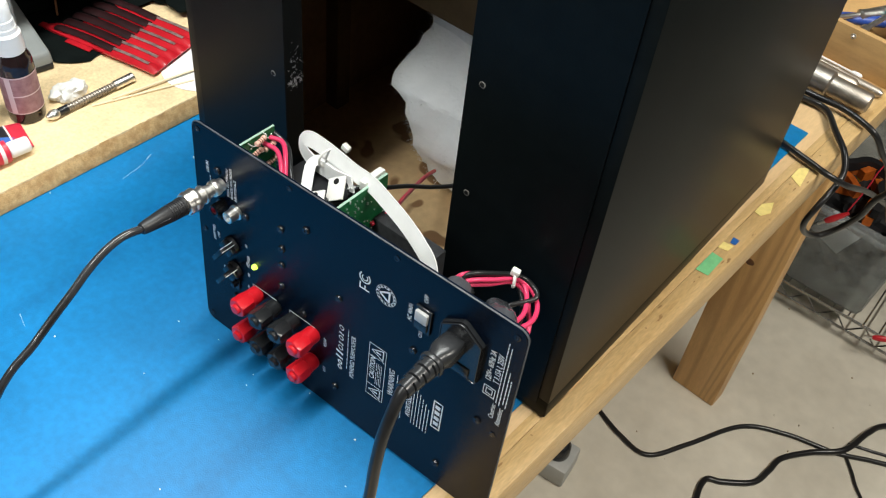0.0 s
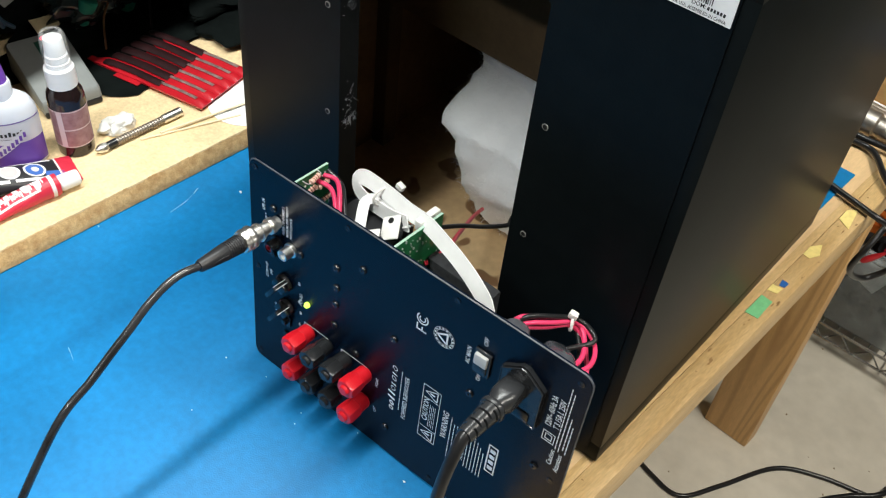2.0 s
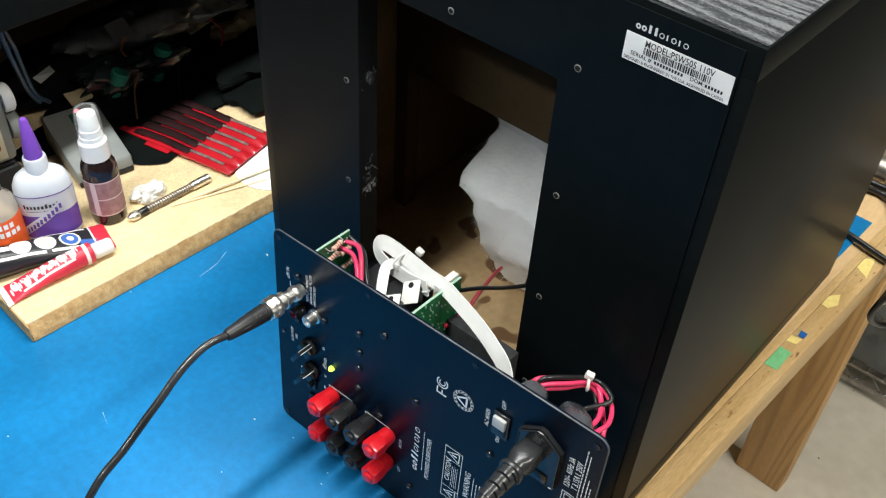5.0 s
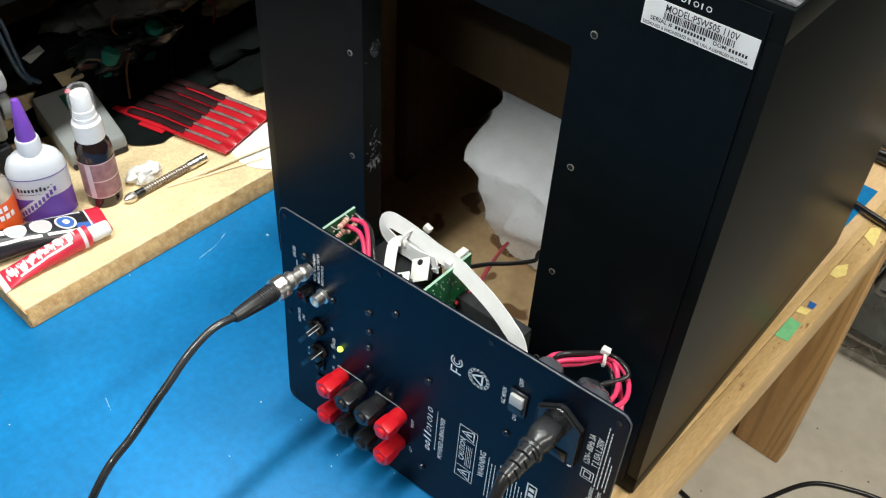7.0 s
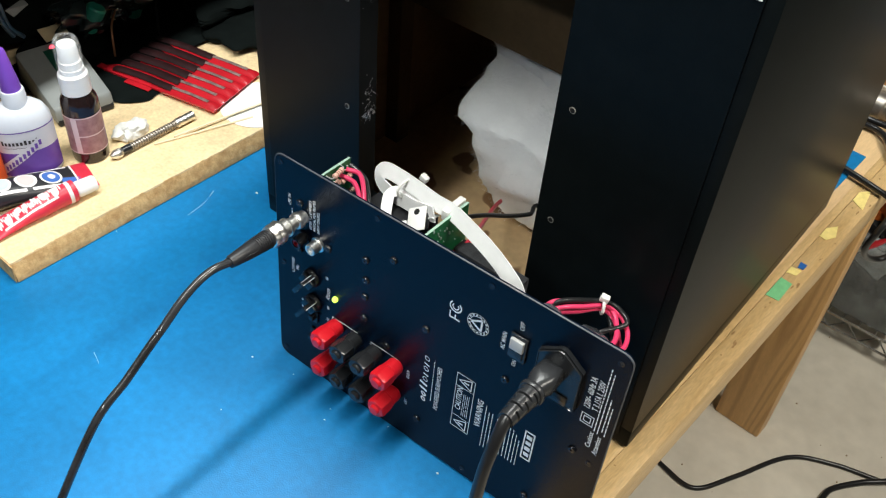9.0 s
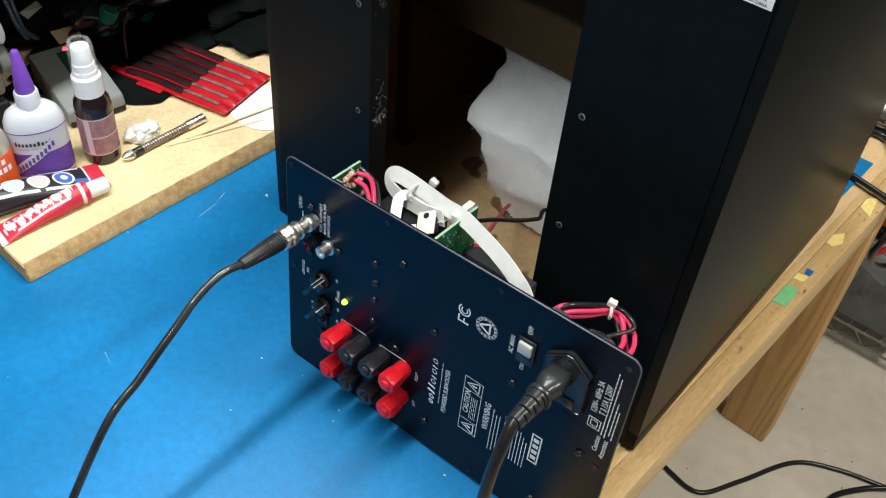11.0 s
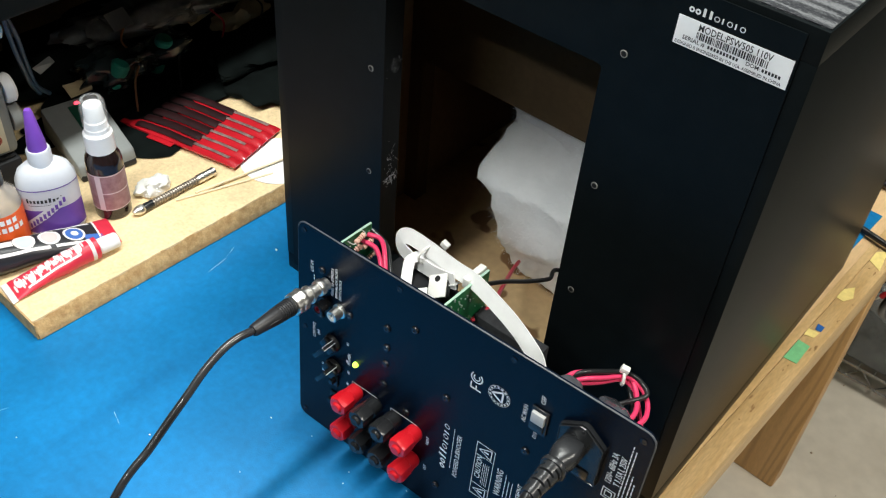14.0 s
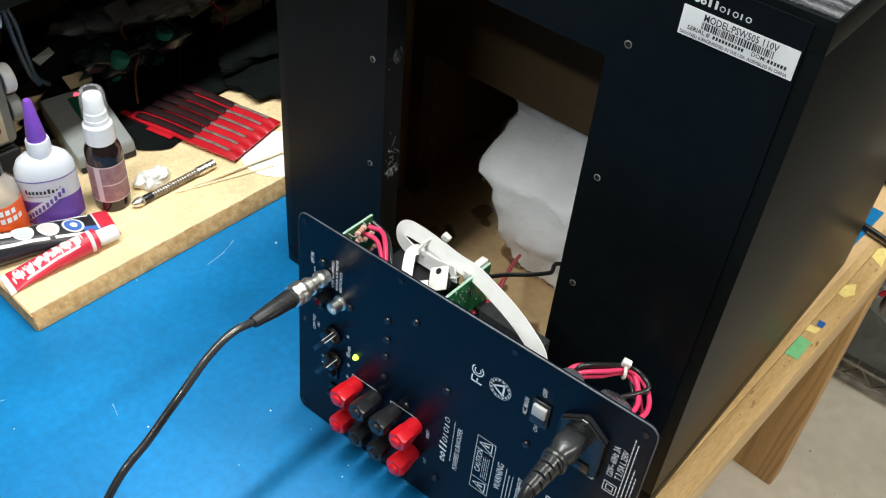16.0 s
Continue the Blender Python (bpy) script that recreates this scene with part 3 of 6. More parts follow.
# screws: a dished head with a cross recess
bm = bmesh.new()
lathe(bm, [(0.0028, 0.0), (0.0028, 0.0006), (0.0022, 0.0014), (0.0008, 0.0015), (0.0005, 0.0008)], seg=16)
screw_mesh = mesh_of(bm, "screw", M_STEEL)
for u, v in ((0.0793, 0.1418), (0.1014, 0.1555), (0.0801, 0.1248), (0.0799, 0.1095), (0.0797, 0.0898), (0.1306, 0.1152), (0.1003, 0.0772), (0.1309, 0.0255), (0.1917, 0.1149), (0.2213, 0.0224), (0.2444, 0.0929), (0.047, 0.1317), (0.0219, 0.1560), (0.0215, 0.116)):
    ob = new("screw", screw_mesh)
    ob.parent, ob.matrix_basis = amp, pose(u, v, 0)
bm = bmesh.new()
lathe(bm, [(0.0014, 0.0001), (0.0020, 0.0001), (0.0021, 0.0004), (0.0013, 0.0005), (0.0012, 0.0002)], seg=14)
rim_mesh = mesh_of(bm, "mounting_hole", M_STEEL)
for u, v in ((0.0055, 0.1808), (0.0055, 0.0067), (0.2575, 0.1795), (0.2565, 0.0895), (0.1726, 0.1805), (0.0869, 0.1805), (0.0055, 0.094), (0.0869, 0.0065), (0.1726, 0.0065), (0.2575, 0.0065)):
    ob = new("mounting_hole", rim_mesh)
    ob.parent, ob.matrix_basis = panel, pose(u, v, 0)

# binding posts: two rows of four
POSTS = ((0.0565, 1), (0.0740, 0), (0.0920, 0), (0.1100, 1))


def post_mesh(mt):
    """A flared skirt, a six-sided grip and a flat end with a socket."""
    bm = bmesh.new()
    seg = 36
    prof = [(0.0057, 0.0), (0.0063, 0.0012), (0.0065, 0.0080), (0.0068, 0.0083), (0.0068, 0.0091), (0.0065, 0.0093), (0.0073, 0.0099), (0.0077, 0.0188), (0.0073, 0.0201), (0.0065, 0.0206), (0.0040, 0.0208), (0.0038, 0.0223), (0.0031, 0.0229)]
    lathe(bm, prof, seg=seg)
    for v in bm.verts:
        if 0.0095 < v.co.z < 0.0204:
            a = math.atan2(v.co.y, v.co.x)
            b = (a + math.pi / 6) % (math.pi / 3) - math.pi / 6
            s = max(0.88, min(1.0, 0.88 / math.cos(b)))
            v.co.x, v.co.y = v.co.x * s, v.co.y * s
    return mesh_of(bm, "binding_post", mt, sharp=24)


red_post, black_post = post_mesh(M_RBODY), post_mesh(M_KBODY)
for row, v in enumerate((0.0655, 0.0375)):
    for u, red in POSTS:
        ob = new("binding_post", red_post if red else black_post)
        ob.parent, ob.matrix_basis = amp, pose(u, v, 0, 0, 0, 11 * row)
        tagged(ob, "red binding post" if red else "black binding post")
M_PRINT = material("white_silkscreen", (0.80, 0.82, 0.84), 0.5)


def bars(bm, *rows, z=0.0002):
    """Thin printed lines: u0, v0, u1, v1."""
    for u0, v0, u1, v1 in rows:
        box(bm, u0, v0, z, u1, v1, z + 0.0001)


bm = bmesh.new()
for a, b in ((0.0565, 0.0740), (0.0920, 0.1100)):
    bars(bm, (a - 0.005, 0.0712, b + 0.0008, 0.0716), (b + 0.0004, 0.056, b + 0.0008, 0.0712), (a - 0.005, 0.0660, a - 0.0046, 0.0712))
tagged(part("printed_line", bm, M_PRINT, panel), kind="stuff")

# line-level jacks and the adapter


def rca(mt_in, ring_mt, u, v, name_label):
    bm = bmesh.new()
    lathe(bm, [(0.0055, 0.0), (0.0055, 0.0015), (0.0044, 0.0017), (0.0042, 0.0085), (0.0036, 0.0088), (0.0030, 0.0086), (0.0028, 0.002)], seg=24)
    j = part("phono_jack", bm, ring_mt, amp, name_label, m=pose(u, v, 0))
    bm = bmesh.new()
    lathe(bm, [(0.0029, 0.002), (0.0029, 0.0080), (0.0017, 0.0081), (0.0016, 0.004)], seg=20)
    part("insulator", bm, mt_in, j)


rca(M_RBODY, M_STEEL, 0.0255, 0.1285, "red phono jack")
rca(M_NYLON, M_NICKEL, 0.0385, 0.1305, "white phono jack with nickel ring")

# blade knobs with white edges, and slide switches
for u, v, edges in ((0.0326, 0.0966, (-0.0013, 0.0013)), (0.0345, 0.0742, (0.0013,))):
    bm = bmesh.new()
    lathe(bm, [(0.0070, 0.0004), (0.0070, 0.0025), (0.0064, 0.0034)], seg=28)
    box(bm, -0.0060, -0.0060, 0.003, 0.0060, 0.0030, 0.0060, bevel=0.0012)
    box(bm, -0.0016, -0.0085, 0.003, 0.0016, 0.0066, 0.0140, bevel=0.0003)
    kn = part("knob", bm, M_KBODY, amp, "black blade knob", m=pose(u, v, 0, 0, 0, -34))
    for e in edges:
        part("white_edge_line", boxes((e - 0.0002, 0.0064, 0.0032, e + 0.0002, 0.0068, 0.0136)), M_PRINT, kn)
bm = boxes((-0.003, -0.005, 0, 0.003, 0.005, 0.0012), (-0.0018, -0.0006, 0.0012, 0.0018, 0.0036, 0.0050), bevel=0.0004)
part("slide_switch", bm, M_KBODY, amp, m=pose(0.0355, 0.0605, 0.0002))
bm = boxes((-0.003, -0.005, 0, 0.003, 0.005, 0.0012), (-0.0018, -0.0036, 0.0012, 0.0018, 0.0006, 0.0050), bevel=0.0004)
part("slide_switch", bm, M_KBODY, amp, m=pose(0.0345, 0.0430, 0.0002))
bm = bmesh.new()
lathe(bm, [(0.0021, 0.0), (0.0021, 0.0012), (0.0014, 0.0026), (0.0004, 0.0031)], seg=16)
part("indicator_lamp", bm, material("lit_indicator", (0.55, 0.8, 0.1), 0.3, emit=(0.62, 1.0, 0.08), emit_strength=2.2), amp, "lit yellow-green indicator", m=pose(0.0545, 0.0905, 0))

# mains switch and inlet
bm = boxes((-0.0075, -0.0115, 0, 0.0075, 0.0115, 0.0022), bevel=0.0008)
sw = part("rocker_switch", bm, M_KBODY, amp, "black rocker switch with a pale worn rocker", m=pose(0.1965, 0.1475, 0.0001) @ Matrix.Diagonal((0.8, 0.86, 0.8, 1)))
bm = bmesh.new()
box(bm, -0.0055, -0.009, 0.0022, 0.0055, 0.0, 0.0038, bevel=0.0005)
part("rocker_low", bm, M_KBODY, sw)
bm = bmesh.new()
box(bm, -0.0056, -0.0005, 0.0022, 0.0056, 0.0090, 0.0052, bevel=0.0005)
part("rocker_high", bm, material("worn_grey_plastic", (0.55, 0.55, 0.54), 0.4, vary=0.1), sw)
IU, IV = 0.2255, 0.1490
bm = bmesh.new()
shape = [(-0.0025, 0.0202), (0.0015, 0.0202), (0.0156, 0.0104), (0.0156, -0.0235), (-0.0165, -0.0235), (-0.0165, 0.0104)]
lo = [bm.verts.new((x, y, 0)) for x, y in shape]
hi = [bm.verts.new((x, y, 0.0042)) for x, y in shape]
bm.faces.new(lo)
bm.faces.new(hi)
for k in range(6):
    bm.faces.new((lo[k], lo[(k + 1) % 6], hi[(k + 1) % 6], hi[k]))
bmesh.ops.bevel(bm, geom=[e for e in bm.edges if all(v.co.z > 0.001 for v in e.verts)], offset=0.0012, segments=2, affect="EDGES")
inlet = part("mains_inlet", bm, M_KBODY, amp, "black mains inlet with a fuse drawer", m=pose(IU, IV, 0.0001) @ Matrix.Diagonal((0.92, 0.95, 1, 1)))
bm = bmesh.new()
for k in range(6):
    (x0, y0), (x1, y1) = shape[k], shape[(k + 1) % 6]
    tube(bm, [(x0 * 0.95, y0 * 0.95, 0.0042), (x1 * 0.95, y1 * 0.95, 0.0042)], 0.0006, n=1, seg=6)
part("rim", bm, M_KBODY, inlet)
ob = new("screw", screw_mesh)
ob.parent, ob.matrix_basis = inlet, pose(0, 0.0158, 0.0036) @ Matrix.Scale(0.55, 4)
part("fuse_drawer", boxes((-0.010, -0.021, 0.0042, 0.010, -0.0135, 0.0052), bevel=0.0004), M_KBODY, inlet)


# printing: words run up the panel
def words(body, size, u, v, squeeze=1.0, align="LEFT"):
    writing("print", body, size, M_PRINT, panel, pose(u, v, 0.00025, 0, 0, 90), align=align, squeeze=squeeze)


words("POWERED SUBWOOFER", 0.0052, 0.1452, 0.0475, 0.74)
words("CAUTION", 0.0062, 0.1622, 0.0620, 0.8)
words("WARNING", 0.0066, 0.1785, 0.0580, 0.83)
words("AVERTISSEMENT", 0.0056, 0.1942, 0.0500, 0.8)
words("120V~ 60Hz 3A", 0.0056, 0.2458, 0.1330, 0.72)
words("T 3.15A L 250V", 0.0056, 0.2512, 0.1345, 0.70)
words("Caution:", 0.0048, 0.2528, 0.1030, 0.85)
words("Attention:", 0.0048, 0.2580, 0.1000, 0.85)
words("AC MAIN", 0.0044, 0.1862, 0.1385, 0.8)
words("OFF", 0.0044, 0.1965, 0.1612, 0.85)
words("ON", 0.0040, 0.1955, 0.1300, 0.85)
words("POWER", 0.0038, 0.0482, 0.0850, 0.85)
words("LOW PASS", 0.0036, 0.0150, 0.0905, 0.8)
words("(Hz)", 0.0034, 0.0190, 0.0950, 0.8)
words("REFER TO OWNER'S", 0.0032, 0.0315, 0.1395, 0.82)
words("MANUAL FOR PROPER", 0.0032, 0.0350, 0.1395, 0.8)
words("INPUT CHOICE", 0.0032, 0.0385, 0.1395, 0.82)
words("LFE IN", 0.0040, 0.0130, 0.1500, 0.85)
words("PHASE", 0.0034, 0.0240, 0.0620, 0.85)
words("RIGHT", 0.0032, 0.1205, 0.0600, 0.85)
words("LEFT", 0.0032, 0.1205, 0.0330, 0.85)
for u, v in ((0.0465, 0.1030), (0.0465, 0.0860), (0.0480, 0.0760), (0.0475, 0.0640)):
    words("80", 0.0030, u, v)

# text too small to read: rows of fine broken bars
bm = bmesh.new()


def tiny(u, v0, v1, h=0.0007):
    v = v0
    while v < v1:
        w = R.uniform(0.0016, 0.0042)
        bars(bm, (u - h * 0.6, v, u + h * 0.35, min(v + w, v1)))
        v += w + 0.0009


for k in range(3):
    tiny(0.1832 + 0.0026 * k, 0.0420, 0.0790 + 0.004 * (k == 0), 0.0006)
for k in range(6):
    tiny(0.1975 + 0.0025 * k, 0.0455, 0.0860 - 0.003 * k, 0.0006)
tiny(0.2540, 0.1185, 0.1720)
tiny(0.2562, 0.1180, 0.1690)
tiny(0.2586, 0.1215, 0.1500)
tiny(0.2606, 0.1190, 0.1440)
tiny(0.1405, 0.0530, 0.0930, 0.0005)
tiny(0.0150, 0.1330, 0.1480, 0.0008)
tiny(0.0172, 0.1330, 0.1440, 0.0006)
for k in range(4):
    tiny(0.1655 + 0.0014 * k, 0.0585, 0.0800, 0.0004)
# warning box, double square and maker's shapes
bars(bm, (0.1582, 0.0440, 0.1586, 0.0962), (0.1722, 0.0440, 0.1726, 0.0962), (0.1582, 0.0440, 0.1726, 0.0444), (0.1582, 0.0958, 0.1726, 0.0962), (0.1582, 0.0555, 0.1726, 0.0558), (0.1582, 0.0845, 0.1726, 0.0848))
for c, r, w in ((0.2480, 0.0042, 0.0005), (0.2480, 0.0024, 0.0005)):
    bars(bm, (c - r, 0.1245 - r, c - r + w, 0.1245 + r), (c + r - w, 0.1245 - r, c + r, 0.1245 + r), (c - r, 0.1245 - r, c + r, 0.1245 - r + w), (c - r, 0.1245 + r - w, c + r, 0.1245 + r))
bars(bm, (0.2125, 0.0570, 0.2135, 0.0840), (0.2190, 0.0570, 0.2200, 0.0840), (0.2125, 0.0570, 0.2200, 0.0580), (0.2125, 0.0830, 0.2200, 0.0840))
for k in range(4):
    v = 0.0605 + 0.0055 * k
    bars(bm, (0.2143, v, 0.2182, v + 0.0034))
tagged(part("fine_print", bm, M_PRINT, panel), kind="stuff")
bm = bmesh.new()
for c, a in ((0.0500, 0.0045), (0.0905, 0.0045)):
    for (u0, v0), (u1, v1) in (((0.1700, c - a), (0.1700, c + a)), ((0.1700, c + a), (0.1605, c)), ((0.1605, c), (0.1700, c - a))):
        d = V(u1 - u0, v1 - v0, 0)
        s = V(-d.y, d.x, 0).normalized() * 0.0004
        q = [V(u0, v0, 0.0003) + s, V(u0, v0, 0.0003) - s, V(u1, v1, 0.0003) - s, V(u1, v1, 0.0003) + s]
        bm.faces.new([bm.verts.new(k) for k in q])
    bars(bm, (0.1640, c - 0.0006, 0.1680, c + 0.0006))
tagged(part("warning_triangles", bm, M_PRINT, panel), kind="stuff")
# approval marks: a ring with a triangle, and an open letter shape
bm = bmesh.new()


def ring_mark(cu, cv, r0, r1, a0=0, a1=360, n=40):
    pts = []
    for k in range(n + 1):
        a = radians(a0 + (a1 - a0) * k / n)
        pts.append([bm.verts.new((cu + r * math.cos(a), cv + r * math.sin(a), 0.0003)) for r in (r0, r1)])
    for p, q in zip(pts, pts[1:]):
        bm.faces.new((p[0], p[1], q[1], q[0]))


ring_mark(0.1675, 0.1458, 0.0076, 0.0079)
ring_mark(0.1675, 0.1458, 0.0057, 0.0060)
for k in range(15):
    ring_mark(0.1675, 0.1458, 0.0063, 0.0072, 24 * k, 24 * k + 13, 3)
for k in range(3):
    a, b = radians(180 + 120 * k), radians(300 + 120 * k)
    p, q = V(math.cos(a), math.sin(a), 0) * 0.0050, V(math.cos(b), math.sin(b), 0) * 0.0050
    d = (q - p).normalized()
    s = V(-d.y, d.x, 0) * 0.0007
    o = V(0.1675, 0.1458, 0.0003)
    bm.faces.new([bm.verts.new(o + w) for w in (p + s, p - s, q - s, q + s)])
ring_mark(0.1505, 0.1490, 0.0036, 0.0046, 130, 410)
ring_mark(0.1505, 0.1490, 0.0018, 0.0026, 130, 410)
bars(bm, (0.1465, 0.1385, 0.1545, 0.1396), (0.1465, 0.1385, 0.1475, 0.1440), (0.1505, 0.1385, 0.1514, 0.1425))
tagged(part("approval_marks", bm, M_PRINT, panel), kind="stuff")
# maker's mark: a row of plain ovals and bars, heavy then light
bm = bmesh.new()
for k in range(9):
    v, w = 0.0480 + 0.0050 * k, 0.0011 if k < 4 else 0.0006
    if k in (0, 1, 4, 6, 8):
        a, b = (0.1344, v + 0.0021), []
        for q in range(21):
            t_ = 2 * math.pi * q / 20
            b.append([bm.verts.new((a[0] + (0.0021 - e) * math.cos(t_), a[1] + (0.0020 - e) * math.sin(t_), 0.0003)) for e in (0.0, w)])
        for c, d in zip(b, b[1:]):
            bm.faces.new((c[0], c[1], d[1], d[0]))
    else:
        box(bm, 0.1306 if k in (2, 3) else 0.1325, v + 0.0010, 0.0002, 0.1366, v + 0.0010 + 1.5 * w, 0.0003)
bmesh.ops.transform(bm, matrix=Matrix(((1, 0, 0, 0), (-0.25, 1, 0, 0.034), (0, 0, 1, 0), (0, 0, 0, 1))), verts=bm.verts)
tagged(part("maker_mark", bm, M_PRINT, panel), kind="stuff")

# electronics behind the panel, in world axes
INV = PLATE.inverted()


def inner(name, bm, mt, label="", parent=None):
    return part(name, bm, mt, parent or amp, label, m=INV if parent is None else None)


b1 = inner("circuit_board", boxes((-0.2475, -0.089, 0.085, -0.2459, -0.029, 0.1455)), M_PCB, "small green circuit board with resistors")
part("board_edge", boxes((-0.2476, -0.089, 0.1455, -0.2458, -0.029, 0.1458)), M_PCBEDGE, b1)
for k, (x, y, z) in enumerate(((-0.2410, -0.0465, 0.1448), (-0.2400, -0.0395, 0.1365), (-0.2420, -0.0495, 0.1350), (-0.2385, -0.0390, 0.1240))):
    m = pose(x, y, z, 90 + 8 * k, 6 - 5 * k, 12 - 9 * k)
    bm = bmesh.new()
    lathe(bm, [(0.0010, -0.0054), (0.0019, -0.0050), (0.0022, -0.0040), (0.0018, -0.0028), (0.0018, 0.0028), (0.0022, 0.0040), (0.0019, 0.0050), (0.0010, 0.0054)], seg=16, m=m)
    rs = part("resistor", bm, M_RESIST, b1, "pink banded resistor")
    bm = bmesh.new()
    for e in (-1, 1):
        tube(bm, [m @ V(0, 0, 0.0050 * e), m @ V(0, 0, 0.0070 * e), m @ V(-0.0015, 0, 0.0078 * e), m @ V(-0.0050, 0.0004, 0.0078 * e)], 0.0004, n=4, seg=6)
    part("lead", bm, M_SOLDER, rs)
    for z_ in (-0.0022, 0.0, 0.0018):
        bm = bmesh.new()
        lathe(bm, [(0.00185, z_ - 0.0003), (0.00190, z_), (0.00185, z_ + 0.0003)], seg=16, m=m)
        part("band", bm, M_BAND, rs)
bm = bmesh.new()
for k in range(26):
    y, z = R.uniform(-0.085, -0.032), R.uniform(0.10, 0.144)
    box(bm, -0.2459, y, z, -0.2449, y + 0.0014, z + 0.0014, bevel=0.0004)
part("solder_joints", bm, M_SOLDER, b1)
b2 = inner("circuit_board", boxes((-0.1518, -0.089, 0.070, -0.1502, -0.0155, 0.1535)), M_PCB, "green circuit board with rows of solder joints")
part("board_edge", boxes((-0.1519, -0.089, 0.1535, -0.1501, -0.0155, 0.1538)), M_PCBEDGE, b2)
bm = bmesh.new()
for k in range(150):
    y, z = R.uniform(-0.085, -0.018), R.uniform(0.085, 0.151)
    w = R.choice((0.0006, 0.0008, 0.0010))
    box(bm, -0.1502, y, z, -0.1494, y + w, z + w * R.choice((1, 1, 2.2)))
part("solder_joints", bm, M_SOLDER, b2)
bm = boxes((-0.1575, -0.036, 0.148, -0.1522, -0.016, 0.1562), bevel=0.0006)
part("ribbon_socket", bm, M_NYLON, b2)
# heat sink block, chassis box and transistors
hs = inner("heat_sink", boxes((-0.222, -0.089, 0.03, -0.155, -0.022, 0.126), bevel=0.0008), M_SINK, "black heat sink")
for k in range(8):
    x = -0.222 + 0.0088 * k
    part("fin", boxes((x, -0.0218, 0.03, x + 0.0022, -0.014, 0.124)), M_SINK, hs)
inner("chassis_box", boxes((-0.149, -0.089, 0.01, -0.089, -0.0345, 0.092), bevel=0.001), M_SINK, "black chassis box")
inner("gasket_wall", boxes((-0.149, -0.030, 0.01, -0.0935, -0.018, 0.1235), bevel=0.0012), M_GASKET, "dark grey foam-faced wall")
for k, (x, y, z) in enumerate(((-0.172, -0.040, 0.138), (-0.176, -0.056, 0.133))):
    m = pose(x, y, z, 28, -30, 20) @ Matrix.Scale(1.3, 4)
    bm = bmesh.new()
    box(bm, -0.005, -0.0045, -0.002, 0.005, 0.0045, 0.0022, bevel=0.0004, m=m)
    tr = inner("transistor", bm, M_KBODY, "power transistor with a bright tab")
    bm = bmesh.new()
    box(bm, -0.0055, -0.0058, 0.0022, 0.0055, 0.0075, 0.0032, bevel=0.0003, m=m)
    part("tab", bm, M_NYLON, tr)
    bm = bmesh.new()
    lathe(bm, [(0.0017, 0), (0.0017, 0.0002)], seg=16, m=m @ pose(0, 0.0048, 0.0033))
    part("tab_hole", bm, M_VOID, tr)
# wires behind the panel
for pts, mt, r in (
        ([(-0.243, -0.036, 0.141), (-0.232, -0.034, 0.141), (-0.218, -0.045, 0.137), (-0.205, -0.060, 0.120), (-0.202, -0.07, 0.095)], M_PINK, 0.0018),
        ([(-0.243, -0.042, 0.139), (-0.230, -0.041, 0.138), (-0.215, -0.052, 0.132), (-0.207, -0.066, 0.118), (-0.206, -0.075, 0.095)], M_PINK, 0.0018),
        ([(-0.243, -0.032, 0.143), (-0.228, -0.033, 0.139), (-0.212, -0.046, 0.134), (-0.199, -0.056, 0.122), (-0.196, -0.066, 0.095)], M_BLACKRUB, 0.0016),
        ([(-0.243, -0.052, 0.133), (-0.236, -0.052, 0.128), (-0.232, -0.06, 0.12), (-0.23, -0.07, 0.10)], M_COPPER, 0.0006)):
    bm = bmesh.new()
    tube(bm, pts, r)
    inner("wire", bm, mt)
for (x, y, z), rr, a in (((-0.058, -0.053, 0.1400), 0.0094, 20), ((-0.0250, -0.050, 0.1370), 0.0092, 50)):
    bm = bmesh.new()
    lathe(bm, [(rr * 0.7, -0.020), (rr, -0.017), (rr * 1.03, 0.0), (rr * 0.95, 0.007), (rr * 0.6, 0.011), (rr * 0.35, 0.0125), (rr * 0.33, 0.018)], seg=24, m=pose(x, y, z, 35, a, 0))
    for v in bm.verts:
        v.co += V(noise.noise(v.co * 150), noise.noise(v.co * 150 + V(9, 0, 0)), noise.noise(v.co * 150 + V(0, 9, 0))) * 0.0014
    inner("shrink_wrapped_terminal", bm, M_GLUE, "grey translucent shrink-wrapped terminal")
LOOP = ((-0.0610, -0.0520, 0.1440), (-0.056, -0.047, 0.1480), (-0.0480, -0.034, 0.1442), (-0.0392, -0.019, 0.1390), (-0.0302, -0.016, 0.1335), (-0.0222, -0.022, 0.1302), (-0.0165, -0.034, 0.1315), (-0.0170, -0.046, 0.1330))
for k, mt in enumerate((M_PINK, M_BLACKRUB, M_PINK, M_BLACKRUB, M_PINK)):
    o = [V(0.0022 * math.cos(2 * math.pi * k / 5), 0.0018 * math.sin(2 * math.pi * k / 5 + 0.6), 0.0026 * math.sin(2 * math.pi * k / 5)) for _ in LOOP]
    spread = (0.8, 1.4, 1.4, 0.9, 1.5, 1.9, 1.6, 1.1)
    pts = [V(*p) + q * s for p, q, s in zip(LOOP, o, spread)]
    if k == 4:
        pts[-2:] = [V(-0.0125, -0.036, 0.122), V(-0.012, -0.05, 0.105)]
    if k == 1:
        pts[-2:] = [V(-0.030, -0.034, 0.133), V(-0.036, -0.042, 0.128)]
    bm = bmesh.new()
    tube(bm, pts, 0.00165)
    inner("wire", bm, mt)
bm = bmesh.new()
